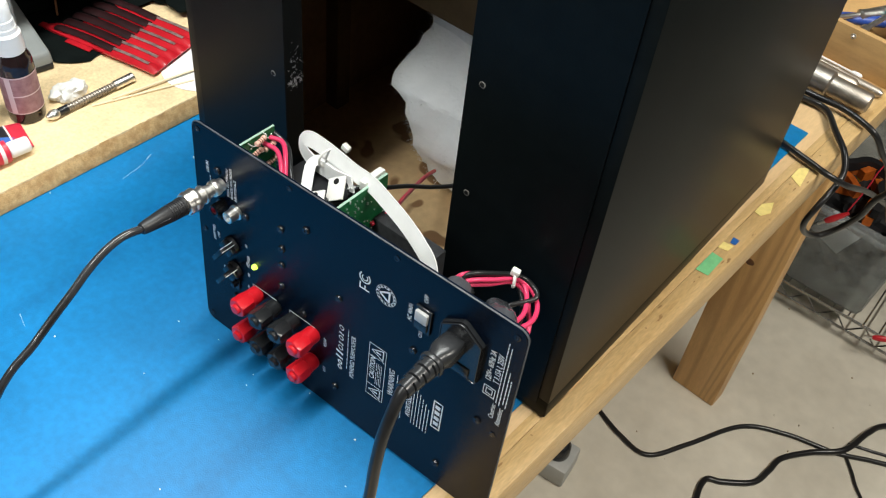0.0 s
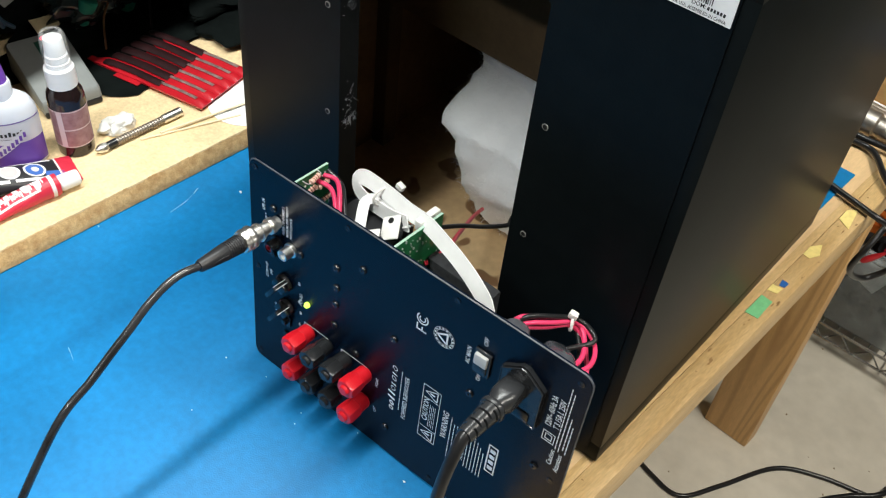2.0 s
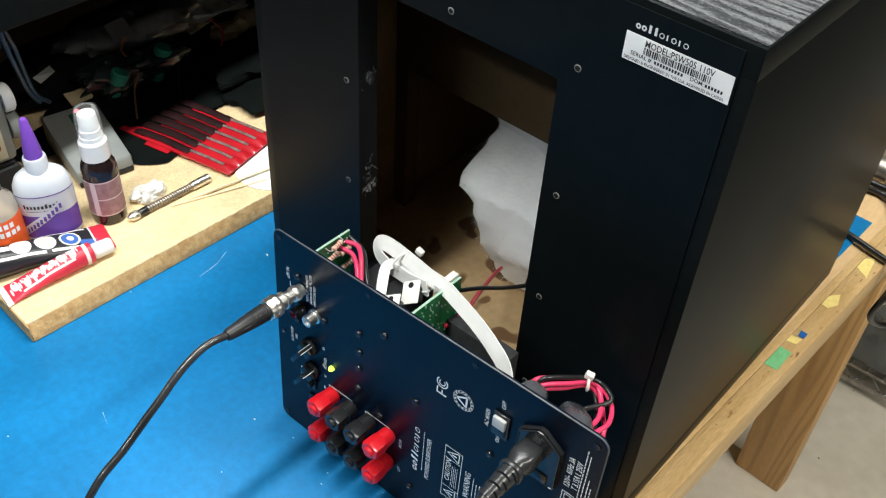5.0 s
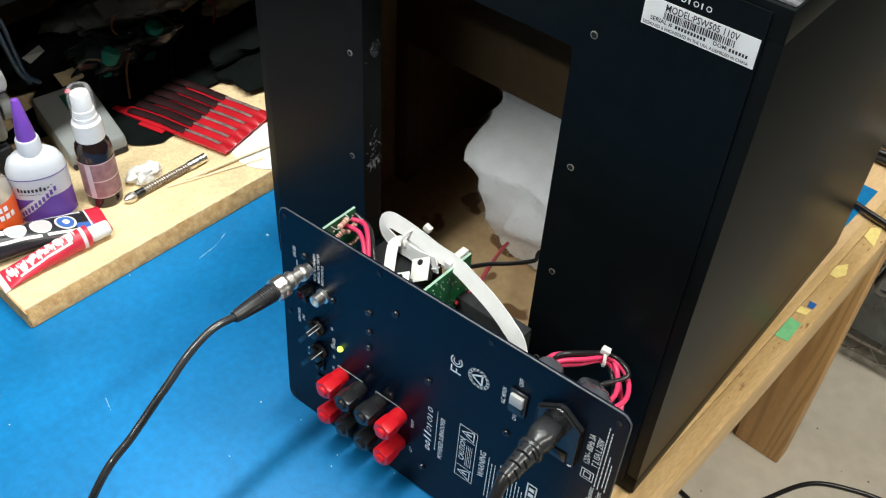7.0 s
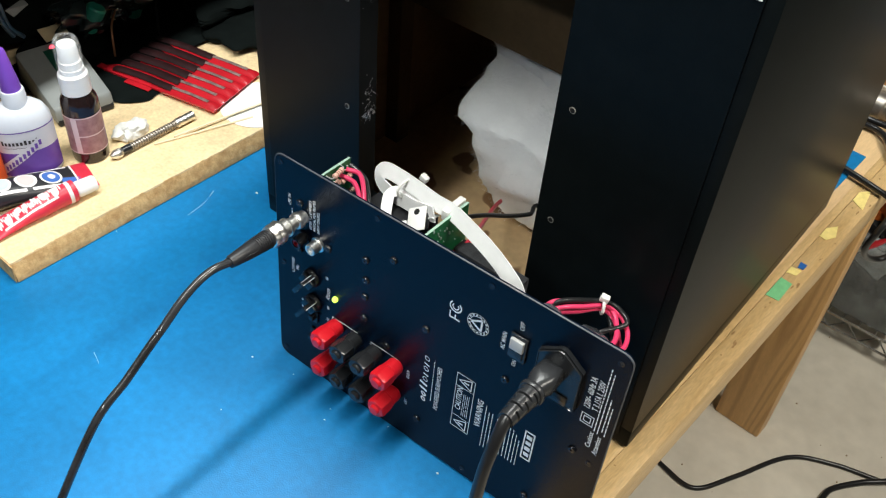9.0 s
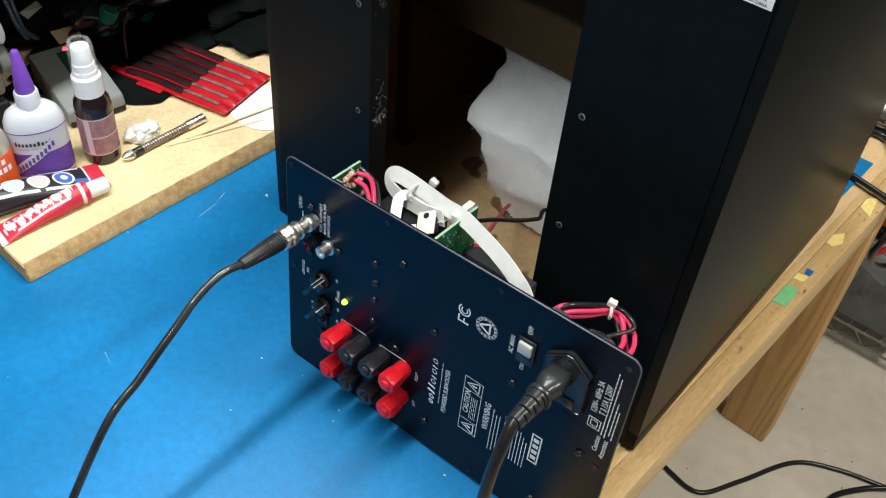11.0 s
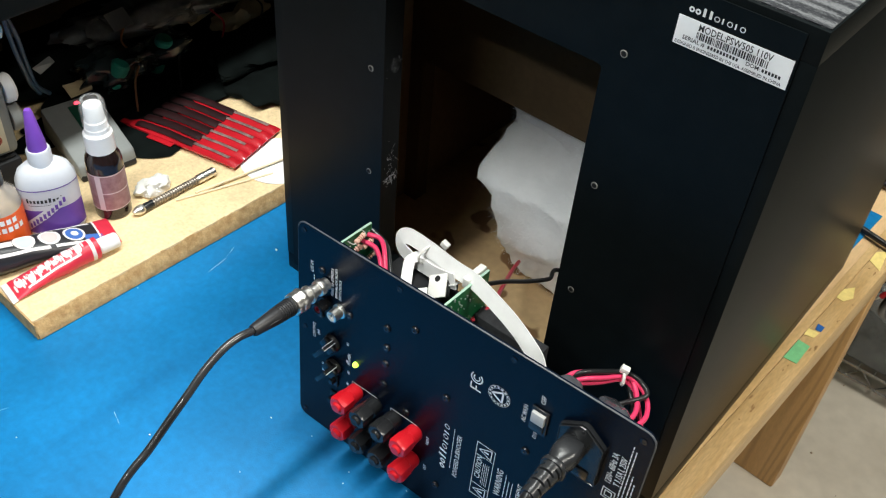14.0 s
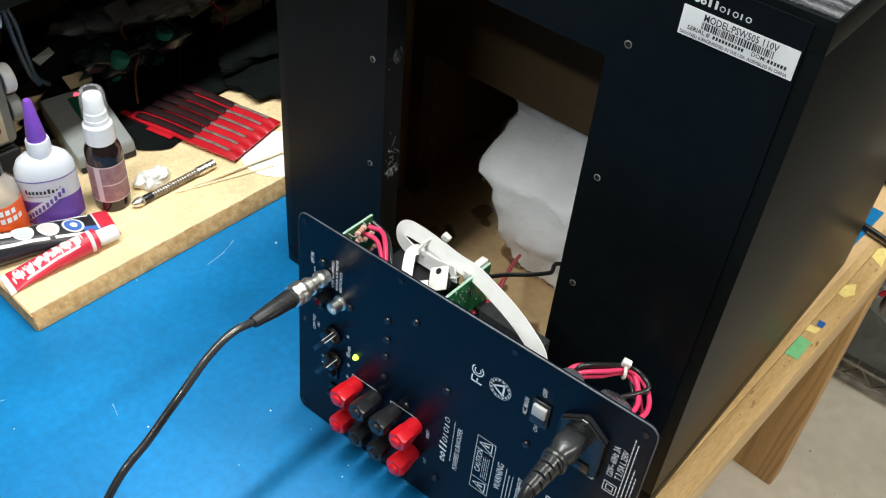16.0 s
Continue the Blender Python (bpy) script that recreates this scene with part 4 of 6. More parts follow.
tube(bm, [V(-0.0392, -0.019, 0.139) + V(0.0052 * math.cos(a) * 0.6, 0.0052 * math.cos(a) * -0.8, 0.0056 * math.sin(a)) for a in (radians(30 * k) for k in range(13))], 0.0011, n=3, seg=6)
box(bm, -0.0028, -0.0022, 0, 0.0028, 0.0022, 0.0045, bevel=0.0006, m=pose(-0.0392, -0.0195, 0.1435, 0, 15, 20))
inner("cable_tie", bm, M_NYLON, "white nylon cable tie")
# ribbon cable with a folded loop
rib = [(0.0058 * a, 0.0006 * b) for a, b in ((-1, -1), (-0.6, -0.5), (-0.2, -1), (0.2, -0.5), (0.6, -1), (1, -0.5), (1, 1), (0.6, 0.6), (0.2, 1), (-0.2, 0.6), (-0.6, 1), (-1, 0.6))]
bm = bmesh.new()
sweep(bm, [(-0.074, -0.068, 0.090), (-0.0745, -0.057, 0.120), (-0.0828, -0.05, 0.1406), (-0.0953, -0.046, 0.1478), (-0.112, -0.042, 0.153), (-0.13, -0.038, 0.1556), (-0.1496, -0.033, 0.1558), (-0.1685, -0.029, 0.1517), (-0.1891, -0.025, 0.1496), (-0.2084, -0.022, 0.1474), (-0.2195, -0.0210, 0.1450), (-0.2240, -0.0220, 0.1400), (-0.2210, -0.0240, 0.1345), (-0.2085, -0.0265, 0.1330), (-0.1957, -0.0285, 0.1355), (-0.1839, -0.030, 0.1375), (-0.1720, -0.033, 0.1430), (-0.1640, -0.035, 0.1470)], rib, n=8)
inner("ribbon_cable", bm, M_RIBBON, "white folded ribbon cable")
bm = bmesh.new()
sweep(bm, [(-0.196, -0.052, 0.112), (-0.1985, -0.045, 0.126), (-0.2044, -0.036, 0.1335), (-0.2071, -0.030, 0.1362), (-0.2022, -0.026, 0.1392), (-0.190, -0.0255, 0.1430), (-0.176, -0.028, 0.1460)], [(a * 0.7, b * 0.8) for a, b in rib], n=8)
inner("ribbon_cable", bm, M_RIBBON, "white folded ribbon cable")
for k in range(3):
    bm = bmesh.new()
    tube(bm, [(-0.194 + 0.002 * k, -0.020, 0.1370), (-0.184 + 0.002 * k, -0.024 - 0.002 * k, 0.1340), (-0.172, -0.028 - 0.003 * k, 0.1380), (-0.163, -0.031 - 0.003 * k, 0.1440 + 0.001 * k)], 0.0007, seg=6)
    inner("ribbon_strand", bm, M_RIBBON)
bm = bmesh.new()
tube(bm, [V(-0.197, -0.0240, 0.1435) + V(0.002 * math.cos(a), 0.0078 * math.cos(a), 0.0072 * math.sin(a)) for a in (radians(30 * k) for k in range(13))], 0.001, n=3, seg=6)
box(bm, -0.003, -0.002, 0, 0.003, 0.002, 0.005, bevel=0.0006, m=pose(-0.1905, -0.0150, 0.1490, 0, 20, 0))
inner("cable_tie", bm, M_NYLON, "white nylon cable tie")

# coaxial lead with a push-twist connector
M_BOOT = material("black_boot", (0.018, 0.018, 0.02), 0.42, vary=0.15, scale=90, bump=0.08, bump_scale=400)
M_LEAD = material("scuffed_black_lead", (0.03, 0.031, 0.034), 0.24, color2=(0.012, 0.012, 0.013), scale=140, stretch=(1, 0.3, 0.3), coat=0.5)
coax = thing("coaxial_lead", "black coaxial lead with a nickel bayonet connector plugged into the panel", "cable")
CM = PLATE @ pose(0.0265, 0.1480, 0, -2.2, 0, 0) @ Matrix.Diagonal((0.98, 0.98, 1, 1))
bm = bmesh.new()
lathe(bm, [(0.0046, 0.001), (0.0046, 0.004), (0.0052, 0.0044), (0.0058, 0.0050), (0.0058, 0.0090), (0.0054, 0.0094), (0.0044, 0.0098), (0.0044, 0.0126), (0.0048, 0.0130), (0.0048, 0.0210)], seg=32, m=CM)
for v in bm.verts:
    q = CM.inverted() @ v.co
    if 0.0048 < q.z < 0.0092:
        s = 1 - 0.05 * (math.cos(16 * math.atan2(q.y, q.x)) > 0)
        v.co = CM @ V(q.x * s, q.y * s, q.z)
part("adapter", bm, M_NICKEL, coax, "knurled nickel adapter")
for a in (40, 220):
    bm = bmesh.new()
    lathe(bm, [(0.0010, 0.0044), (0.0010, 0.0062), (0.0007, 0.0064)], seg=12, m=CM @ pose(0, 0, 0.0165, 0, 90, 0) @ pose(0, 0, 0, a, 0, 0))
    part("bayonet_pin", bm, M_NICKEL, coax)
bm = bmesh.new()
lathe(bm, [(0.0050, 0.0160), (0.0064, 0.0163), (0.0066, 0.0170), (0.0066, 0.0178), (0.0060, 0.0182), (0.0060, 0.0222), (0.0074, 0.0226), (0.0082, 0.0236), (0.0082, 0.0262), (0.0074, 0.0276), (0.0080, 0.0282), (0.0080, 0.0312), (0.0072, 0.0322), (0.0052, 0.0326), (0.0052, 0.0350)], seg=36, m=CM)
for v in bm.verts:
    q = CM.inverted() @ v.co
    if 0.0228 < q.z < 0.0318:
        s = 1 - 0.07 * (math.cos(10 * math.atan2(q.y, q.x)) > 0.3)
        v.co = CM @ V(q.x * s, q.y * s, q.z)
part("bayonet_collar", bm, M_NICKEL, coax, "fluted nickel bayonet collar")
bm = bmesh.new()
prof = [(0.0060, 0.0330), (0.0064, 0.0336)]
for k in range(7):
    z = 0.0340 + 0.0016 * k
    prof += [(0.0064 - 0.00008 * k, z), (0.0064 - 0.00008 * k, z + 0.0010), (0.0060 - 0.00008 * k, z + 0.0011), (0.0060 - 0.00008 * k, z + 0.0015)]
prof += [(0.0058, 0.0462), (0.0042, 0.0640), (0.0037, 0.0655), (0.0028, 0.0656)]
lathe(bm, prof, seg=28, m=CM)
boot = part("strain_relief", bm, M_BOOT, coax, "ribbed black boot")
bm = bmesh.new()
tube(bm, [CM @ V(0.0055 - 0.00009 * abs(z - 0.045) * 1000 * (z > 0.045) + 0.0001, y, z) for y, z in ((0.0014, 0.047), (0.0013, 0.053), (0.0, 0.0585), (-0.0013, 0.053), (-0.0014, 0.047), (0.0, 0.0455), (0.0014, 0.047))], 0.0003, n=3, seg=5)
part("grip_rim", bm, M_BOOT, boot)
bm = bmesh.new()
tube(bm, [CM @ V(0, 0, 0.056), CM @ V(0, 0, 0.064), (-0.222, -0.1719, 0.1563), (-0.2225, -0.1807, 0.1551), (-0.2225, -0.1901, 0.1519), (-0.222, -0.2006, 0.147), (-0.221, -0.2126, 0.1398), (-0.2195, -0.2268, 0.1326), (-0.218, -0.2455, 0.1217), (-0.2165, -0.2726, 0.1058), (-0.213, -0.318, 0.052), (-0.205, -0.36, 0.008), (-0.19, -0.41, 0.0026), (-0.12, -0.7, 0.0026), (-0.05, -0.95, 0.0026)], 0.0026, seg=14)
part("lead", bm, M_LEAD, coax, "glossy black lead")

# mains cord
M_PLUG = material("moulded_black_plug", (0.022, 0.023, 0.025), 0.27, vary=0.15, scale=70, bump=0.06, bump_scale=500)
cord = thing("mains_lead", "black mains cord with a moulded plug in the inlet", "cable")
KM = PLATE @ pose(0.2220, 0.1502, 0) @ Matrix.Diagonal((0.74, 0.76, 1, 1))
bm = bmesh.new()
rows = []
for x, y, z in ((0.0098, 0.0082, 0.0035), (0.0104, 0.0090, 0.0045), (0.0110, 0.0096, 0.0120), (0.0108, 0.0096, 0.0165), (0.0096, 0.0088, 0.0200), (0.0082, 0.0080, 0.0222), (0.0080, 0.0078, 0.0236), (0.0102, 0.0100, 0.0240), (0.0108, 0.0106, 0.0248), (0.0108, 0.0106, 0.0266), (0.0102, 0.0100, 0.0274), (0.0068, 0.0068, 0.0278)):
    n = 0.55 if z < 0.02 else 0.85
    rows.append([bm.verts.new(KM @ V(x * math.copysign(abs(math.cos(a)) ** n, math.cos(a)), y * math.copysign(abs(math.sin(a)) ** n, math.sin(a)), z)) for a in (2 * math.pi * k / 36 for k in range(36))])
for a, b in zip(rows, rows[1:]):
    for k in range(36):
        bm.faces.new((a[k], a[(k + 1) % 36], b[(k + 1) % 36], b[k]))
bm.faces.new(rows[0])
bm.faces.new(rows[-1])
part("plug", bm, M_PLUG, cord, "moulded black plug")
# strain relief: slots that alternate from side to side
bm = bmesh.new()
rows = []
for j in range(49):
    z = 0.0272 + 0.0005 * j
    r = 0.0092 - 0.0024 * j / 48
    k, f = divmod(j, 4)
    rows.append([bm.verts.new(KM @ V(q * math.cos(a), q * math.sin(a), z)) for a, q in ((a, r - (0.0034 if f in (1, 2) and 1 <= k <= 10 and k % 2 == 1 and math.cos(2 * a + math.pi * (k // 2)) > -0.35 else 0)) for a in (2 * math.pi * i / 36 for i in range(36)))])
for a, b in zip(rows, rows[1:]):
    for k in range(36):
        bm.faces.new((a[k], a[(k + 1) % 36], b[(k + 1) % 36], b[k]))
bm.faces.new(rows[0])
bm.faces.new(rows[-1])
part("strain_relief", bm, M_PLUG, cord, "slotted strain relief")
bm = bmesh.new()
tube(bm, [KM @ V(0, 0, 0.044), KM @ V(0, 0, 0.051), (-0.0255, -0.1490, 0.146), (-0.0248, -0.1570, 0.130), (-0.0240, -0.1625, 0.108), (-0.0230, -0.1665, 0.083), (-0.0225, -0.1720, 0.055), (-0.0240, -0.1810, 0.028), (-0.028, -0.20, 0.010), (-0.033, -0.23, 0.0042), (-0.05, -0.36, 0.0042), (-0.08, -0.60, 0.0042), (-0.07, -0.95, 0.0042)], 0.0037, seg=16)
part("lead", bm, M_BLACKRUB, cord)

# ---- tape scraps on the front rail ----
def tape(mt, lab, shape, z=-0.0017):
    """A thin scrap with a torn outline, in bench axes."""
    bm = bmesh.new()
    lo = [bm.verts.new((x, y, z)) for x, y in shape]
    hi = [bm.verts.new((x, y, z + 0.0003)) for x, y in shape]
    bm.faces.new(list(reversed(lo)))
    bm.faces.new(hi)
    for k in range(len(shape)):
        bm.faces.new((lo[k], lo[(k + 1) % len(shape)], hi[(k + 1) % len(shape)], hi[k]))
    solid("tape_scrap", bm, mt, lab, "tape", m=BENCH, group="tape scraps on the rail", smooth=False)


M_TG = material("green_tape", (0.20, 0.58, 0.27), 0.5, vary=0.08, scale=200)
M_TY = material("yellow_tape", (0.90, 0.74, 0.27), 0.55, vary=0.08, scale=200)
M_TB = material("blue_tape", (0.02, 0.12, 0.42), 0.5, vary=0.08, scale=200)

tape(M_TG, "green tape scrap stuck on the bench rail", [(-0.0178, 0.2154), (-0.0180, 0.2443), (-0.0070, 0.2438), (-0.0060, 0.2168)])
tape(M_TY, "small yellow tape scrap stuck on the bench rail", [(-0.0178, 0.2534), (-0.0180, 0.2634), (-0.0085, 0.2648), (-0.0092, 0.2558)])
tape(M_TB, "small blue tape scrap stuck on the bench rail", [(-0.0130, 0.2666), (-0.0145, 0.2750), (-0.0080, 0.2752), (-0.0080, 0.2672)])
tape(M_TY, "torn yellow tape scrap stuck on the bench rail", [(-0.0178, 0.3194), (-0.0180, 0.3343), (-0.0110, 0.3447), (-0.0060, 0.3289), (-0.0110, 0.3187)])
tape(M_TY, "torn yellow tape scrap stuck on the bench rail", [(-0.0175, 0.3915), (-0.0180, 0.4082), (-0.0100, 0.4178), (-0.0040, 0.3840)])

M_NICK = material("dark_nick", (0.34, 0.20, 0.08), 0.8)
for k in range(34):
    y = R.uniform(-0.2, 0.45)
    x, a, b = R.uniform(-0.0165, -0.002), R.uniform(0.0004, 0.0011), R.uniform(0.0006, 0.004)
    bm = bmesh.new()
    bm.faces.new([bm.verts.new((x + a * math.cos(t) * R.uniform(0.6, 1.2), y + b * math.sin(t) * R.uniform(0.6, 1.2), -0.00185)) for t in (2 * math.pi * j / 9 for j in range(9))])
    part("nick", bm, M_NICK, bench)

# ---- things on the riser board ----
BZ = 0.0182
M_AMBER = material("dark_brown_plastic", (0.018, 0.010, 0.010), 0.15, coat=0.4, vary=0.2)
M_CAPW = material("white_plastic", (0.85, 0.85, 0.86), 0.3, vary=0.02)
M_MAUVE = material("mauve_label", (0.40, 0.22, 0.24), 0.45, color2=(0.28, 0.13, 0.15), scale=140)
M_PALEPINK = material("pale_pink_label", (0.72, 0.55, 0.58), 0.45, vary=0.05)
M_PURPLE = material("purple_plastic", (0.20, 0.07, 0.48), 0.35, vary=0.06)
M_PURPLELAB = material("purple_label", (0.14, 0.06, 0.36), 0.4, vary=0.1)
M_BOTTLE = material("cloudy_bottle", (0.70, 0.72, 0.78), 0.35, vary=0.04, scale=50)
M_PALELAB = material("pale_label", (0.62, 0.63, 0.68), 0.4, vary=0.04)
M_ORANGE = material("orange_label", (0.85, 0.12, 0.02), 0.4, vary=0.08)
M_OVERCAP = material("clear_overcap", (0.92, 0.93, 0.94), 0.12, alpha=0.10)
M_CLEAR = material("clear_plastic", (0.72, 0.66, 0.60), 0.12, trans=0.6, vary=0.05)


def wrap(bm, r, a0, a1, z0, z1, n=20, squash=1.0):
    """A curved patch just off a bottle's wall."""
    cols = []
    for k in range(n + 1):
        a = radians(a0 + (a1 - a0) * k / n)
        cols.append([bm.verts.new((r * math.cos(a), squash * r * math.sin(a), z)) for z in (z0, z1)])
    for p, q in zip(cols, cols[1:]):
        bm.faces.new((p[0], q[0], q[1], p[1]))


# spray bottle
sp = thing("spray_bottle", "small dark brown spray bottle with white cap and mauve label", "bottle", pose(-0.5235, -0.0718, BZ, 0, 0, -8))
bm = bmesh.new()
lathe(bm, [(0.0140, 0.0), (0.0155, 0.001), (0.0158, 0.004), (0.0158, 0.056), (0.0150, 0.062), (0.0118, 0.068), (0.0105, 0.071)], seg=36)
bot = part("bottle_body", bm, M_AMBER, sp, "glossy dark brown bottle")
bm = bmesh.new()
wrap(bm, 0.01605, -118, 62, 0.012, 0.050)
lab = part("label", bm, M_MAUVE, bot)
bm = bmesh.new()
wrap(bm, 0.01625, -62, -44, 0.012, 0.050)
wrap(bm, 0.01625, -44, 60, 0.0300, 0.0312)
wrap(bm, 0.01625, -118, 62, 0.012, 0.0130)
wrap(bm, 0.01625, -118, 62, 0.0488, 0.050)
part("label_band", bm, M_PALEPINK, bot)
bm = bmesh.new()
lathe(bm, [(0.0118, 0.0685), (0.0124, 0.069), (0.0122, 0.086), (0.0102, 0.088), (0.0100, 0.092)], seg=36)
for v in bm.verts:
    if 0.0688 < v.co.z < 0.0865:
        s_ = 1 + 0.012 * math.cos(36 * math.atan2(v.co.y, v.co.x))
        v.co.x, v.co.y = v.co.x * s_, v.co.y * s_
part("collar", bm, M_CAPW, sp)
bm = bmesh.new()
lathe(bm, [(0.0094, 0.0915), (0.0092, 0.0985), (0.0084, 0.0992), (0.0080, 0.1120), (0.0072, 0.1140), (0.0040, 0.1145)], seg=30)
part("cap", bm, M_CAPW, sp, "white nozzle cap")
bm = bmesh.new()
lathe(bm, [(0.0112, 0.0890), (0.0110, 0.1100), (0.0104, 0.1165), (0.0090, 0.1190), (0.0060, 0.1196), (0.0058, 0.1190), (0.0086, 0.1182), (0.0098, 0.1160), (0.0104, 0.1098), (0.0106, 0.0890)], seg=32, cap=False)
oc = part("overcap", bm, M_OVERCAP, sp, "clear plastic overcap")
oc.visible_shadow = False

# glue bottle, oval
gl = thing("glue_bottle", "oval cloudy glue bottle with purple pointed cap and purple label", "bottle", pose(-0.5395, -0.1185, BZ, 0, 0, 66))
bm = bmesh.new()
lathe(bm, [(0.0225, 0.0), (0.0242, 0.002), (0.0245, 0.006), (0.0248, 0.050), (0.0240, 0.058), (0.0205, 0.066), (0.0150, 0.0705), (0.0110, 0.072)], seg=40, squash=0.62)
gb = part("bottle_body", bm, M_BOTTLE, gl, "cloudy white bottle")
bm = bmesh.new()
lathe(bm, [(0.0098, 0.070), (0.0098, 0.083), (0.0090, 0.085)], seg=28)
part("neck", bm, M_BOTTLE, gl)
bm = bmesh.new()
lathe(bm, [(0.0078, 0.0845), (0.0074, 0.092), (0.0034, 0.121), (0.0026, 0.1225)], seg=24)
part("cap", bm, M_PURPLE, gl, "purple pointed cap")
bm = bmesh.new()
wrap(bm, 0.0251, -165, -15, 0.006, 0.052, squash=0.635)
part("label", bm, M_PALELAB, gb)
bm = bmesh.new()
wrap(bm, 0.0252, -165, -15, 0.006, 0.031, squash=0.642)
wrap(bm, 0.0252, -165, -15, 0.0512, 0.0522, squash=0.642)
part("label_field", bm, M_PURPLELAB, gb)
bm = bmesh.new()
for k in range(10):
    a = -140 + 7.4 * k
    wrap(bm, 0.0253, a, a + 4.6, 0.0392, 0.0424 + 0.0014 * (k in (0, 6, 9)), n=3, squash=0.650)
wrap(bm, 0.0253, -138, -72, 0.0362, 0.0366, n=8, squash=0.650)
part("label_bar", bm, M_INK, gb)
bm = bmesh.new()
cols = []
for k in range(21):
    a = radians(-158 + 5.2 * k)
    z = 0.0062 + 0.00165 * k
    cols.append([bm.verts.new((0.0254 * math.cos(a), 0.0254 * 0.652 * math.sin(a), zz)) for zz in (z, z + 0.0095)])
for p, q in zip(cols, cols[1:]):
    bm.faces.new((p[0], q[0], q[1], p[1]))
part("label_stripe", bm, M_PALELAB, gb)
bm = bmesh.new()
for k in range(10):
    a, z = -146 + 8.4 * k, 0.0118 + 0.0027 * k
    wrap(bm, 0.0256, a, a + 5.5, z, z + 0.0052, n=3, squash=0.656)
for k in range(3):
    wrap(bm, 0.0254, -156, -128 - 3 * k, 0.0270 - 0.0028 * k, 0.0281 - 0.0028 * k, n=5, squash=0.650)
part("label_bar", bm, M_PURPLELAB, gb)

# orange-labelled bottle at the board's end
ob_ = thing("solvent_bottle", "clear solvent bottle with orange label", "bottle", pose(-0.549, -0.1605, BZ, 0, 0, 20))
bm = bmesh.new()
lathe(bm, [(0.0175, 0.0), (0.0195, 0.002), (0.0195, 0.046), (0.0175, 0.055), (0.0105, 0.063), (0.0095, 0.066)], seg=36)
bb = part("bottle_body", bm, M_CLEAR, ob_)
bm = bmesh.new()
lathe(bm, [(0.0110, 0.066), (0.0112, 0.078), (0.0100, 0.0785)], seg=28)
part("cap", bm, M_KBODY, ob_)
bm = bmesh.new()
wrap(bm, 0.0197, -200, 80, 0.004, 0.043, n=30)
part("label", bm, M_ORANGE, bb)
bm = bmesh.new()
for row, (z, n) in enumerate(((0.0345, 6), (0.0265, 7))):
    for k in range(n):
        a = -92 + 15 * k
        wrap(bm, 0.0199, a, a + 10.5, z, z + 0.0052 + 0.0014 * (k in (0, 2)), n=4)
part("label_bar", bm, M_CAPW, bb)


# glue tubes: round at the cap, flat at the crimp
def squeeze_tube(name, lab, m, length, r, mt_body, cap_mt, bands, discs=(), cap_r=0.0072):
    th = thing(name, lab, "tube", m)

    def ring_at(f, k=1.0, n=28):
        w = r * (1 + 0.45 * f ** 1.5) * k
        h = (r * (1 - f ** 1.6) + 0.0011) * k
        return [V(f * length, w * math.cos(2 * math.pi * i / n), h * math.sin(2 * math.pi * i / n) + h * 0 + (r * (1 - f ** 1.6) + 0.0011)) for i in range(n)]

    def body(f0, f1, k, mt, nm, steps=12, i0=0, i1=28, lab2=""):
        bm = bmesh.new()
        rows = [[bm.verts.new(p + V(0, 0.0006 * noise.noise(p * 70), 0.0006 * noise.noise(p * 55))) for p in ring_at(f0 + (f1 - f0) * j / steps, k)[i0:i1]] for j in range(steps + 1)]
        n = len(rows[0])
        full = i1 - i0 == 28
        for a, b in zip(rows, rows[1:]):
            for i in range(n if full else n - 1):
                bm.faces.new((a[i], a[(i + 1) % n], b[(i + 1) % n], b[i]))
        if full:
            bm.faces.new(rows[0])
            bm.faces.new(rows[-1])
        return part(nm, bm, mt, th, lab2)

    def disc(f, ang, rm, mt, nm, k=1.045, thin=1.0):
        bm = bmesh.new()
        c = None
        rim_ = []
        for q in range(19):
            t_ = 2 * math.pi * (q - 1) / 18
            e = 0.0 if q == 0 else rm
            ff = f + thin * e * math.cos(t_) / length
            aa = radians(ang) + e * math.sin(t_) / (r * (1 + 0.3 * f))
            h = r * (1 - ff ** 1.6) + 0.0011
            v = bm.verts.new((ff * length, r * (1 + 0.45 * ff ** 1.5) * k * math.cos(aa), h * k * math.sin(aa) + h))
            if q == 0:
                c = v
            else:
                rim_.append(v)
        for a, b2 in zip(rim_, rim_[1:] + rim_[:1]):
            bm.faces.new((c, a, b2))
        part(nm, bm, mt, th)

    b = body(0.0, 1.0, 1.0, mt_body, "tube_body", 20)
    for row in discs:
        disc(*row)
    for f0, f1, i0, i1, mt, nm in bands:
        body(f0, f1, 1.03, mt, nm, 10, i0, i1)
    bm = bmesh.new()
    lathe(bm, [(cap_r * 0.9, -0.001), (cap_r, -0.003), (cap_r * 0.96, -0.017), (cap_r * 0.85, -0.0185)], seg=24, m=pose(0, 0, r + 0.0005, 0, 90, 0))
    part("cap", bm, cap_mt, th)
    return th


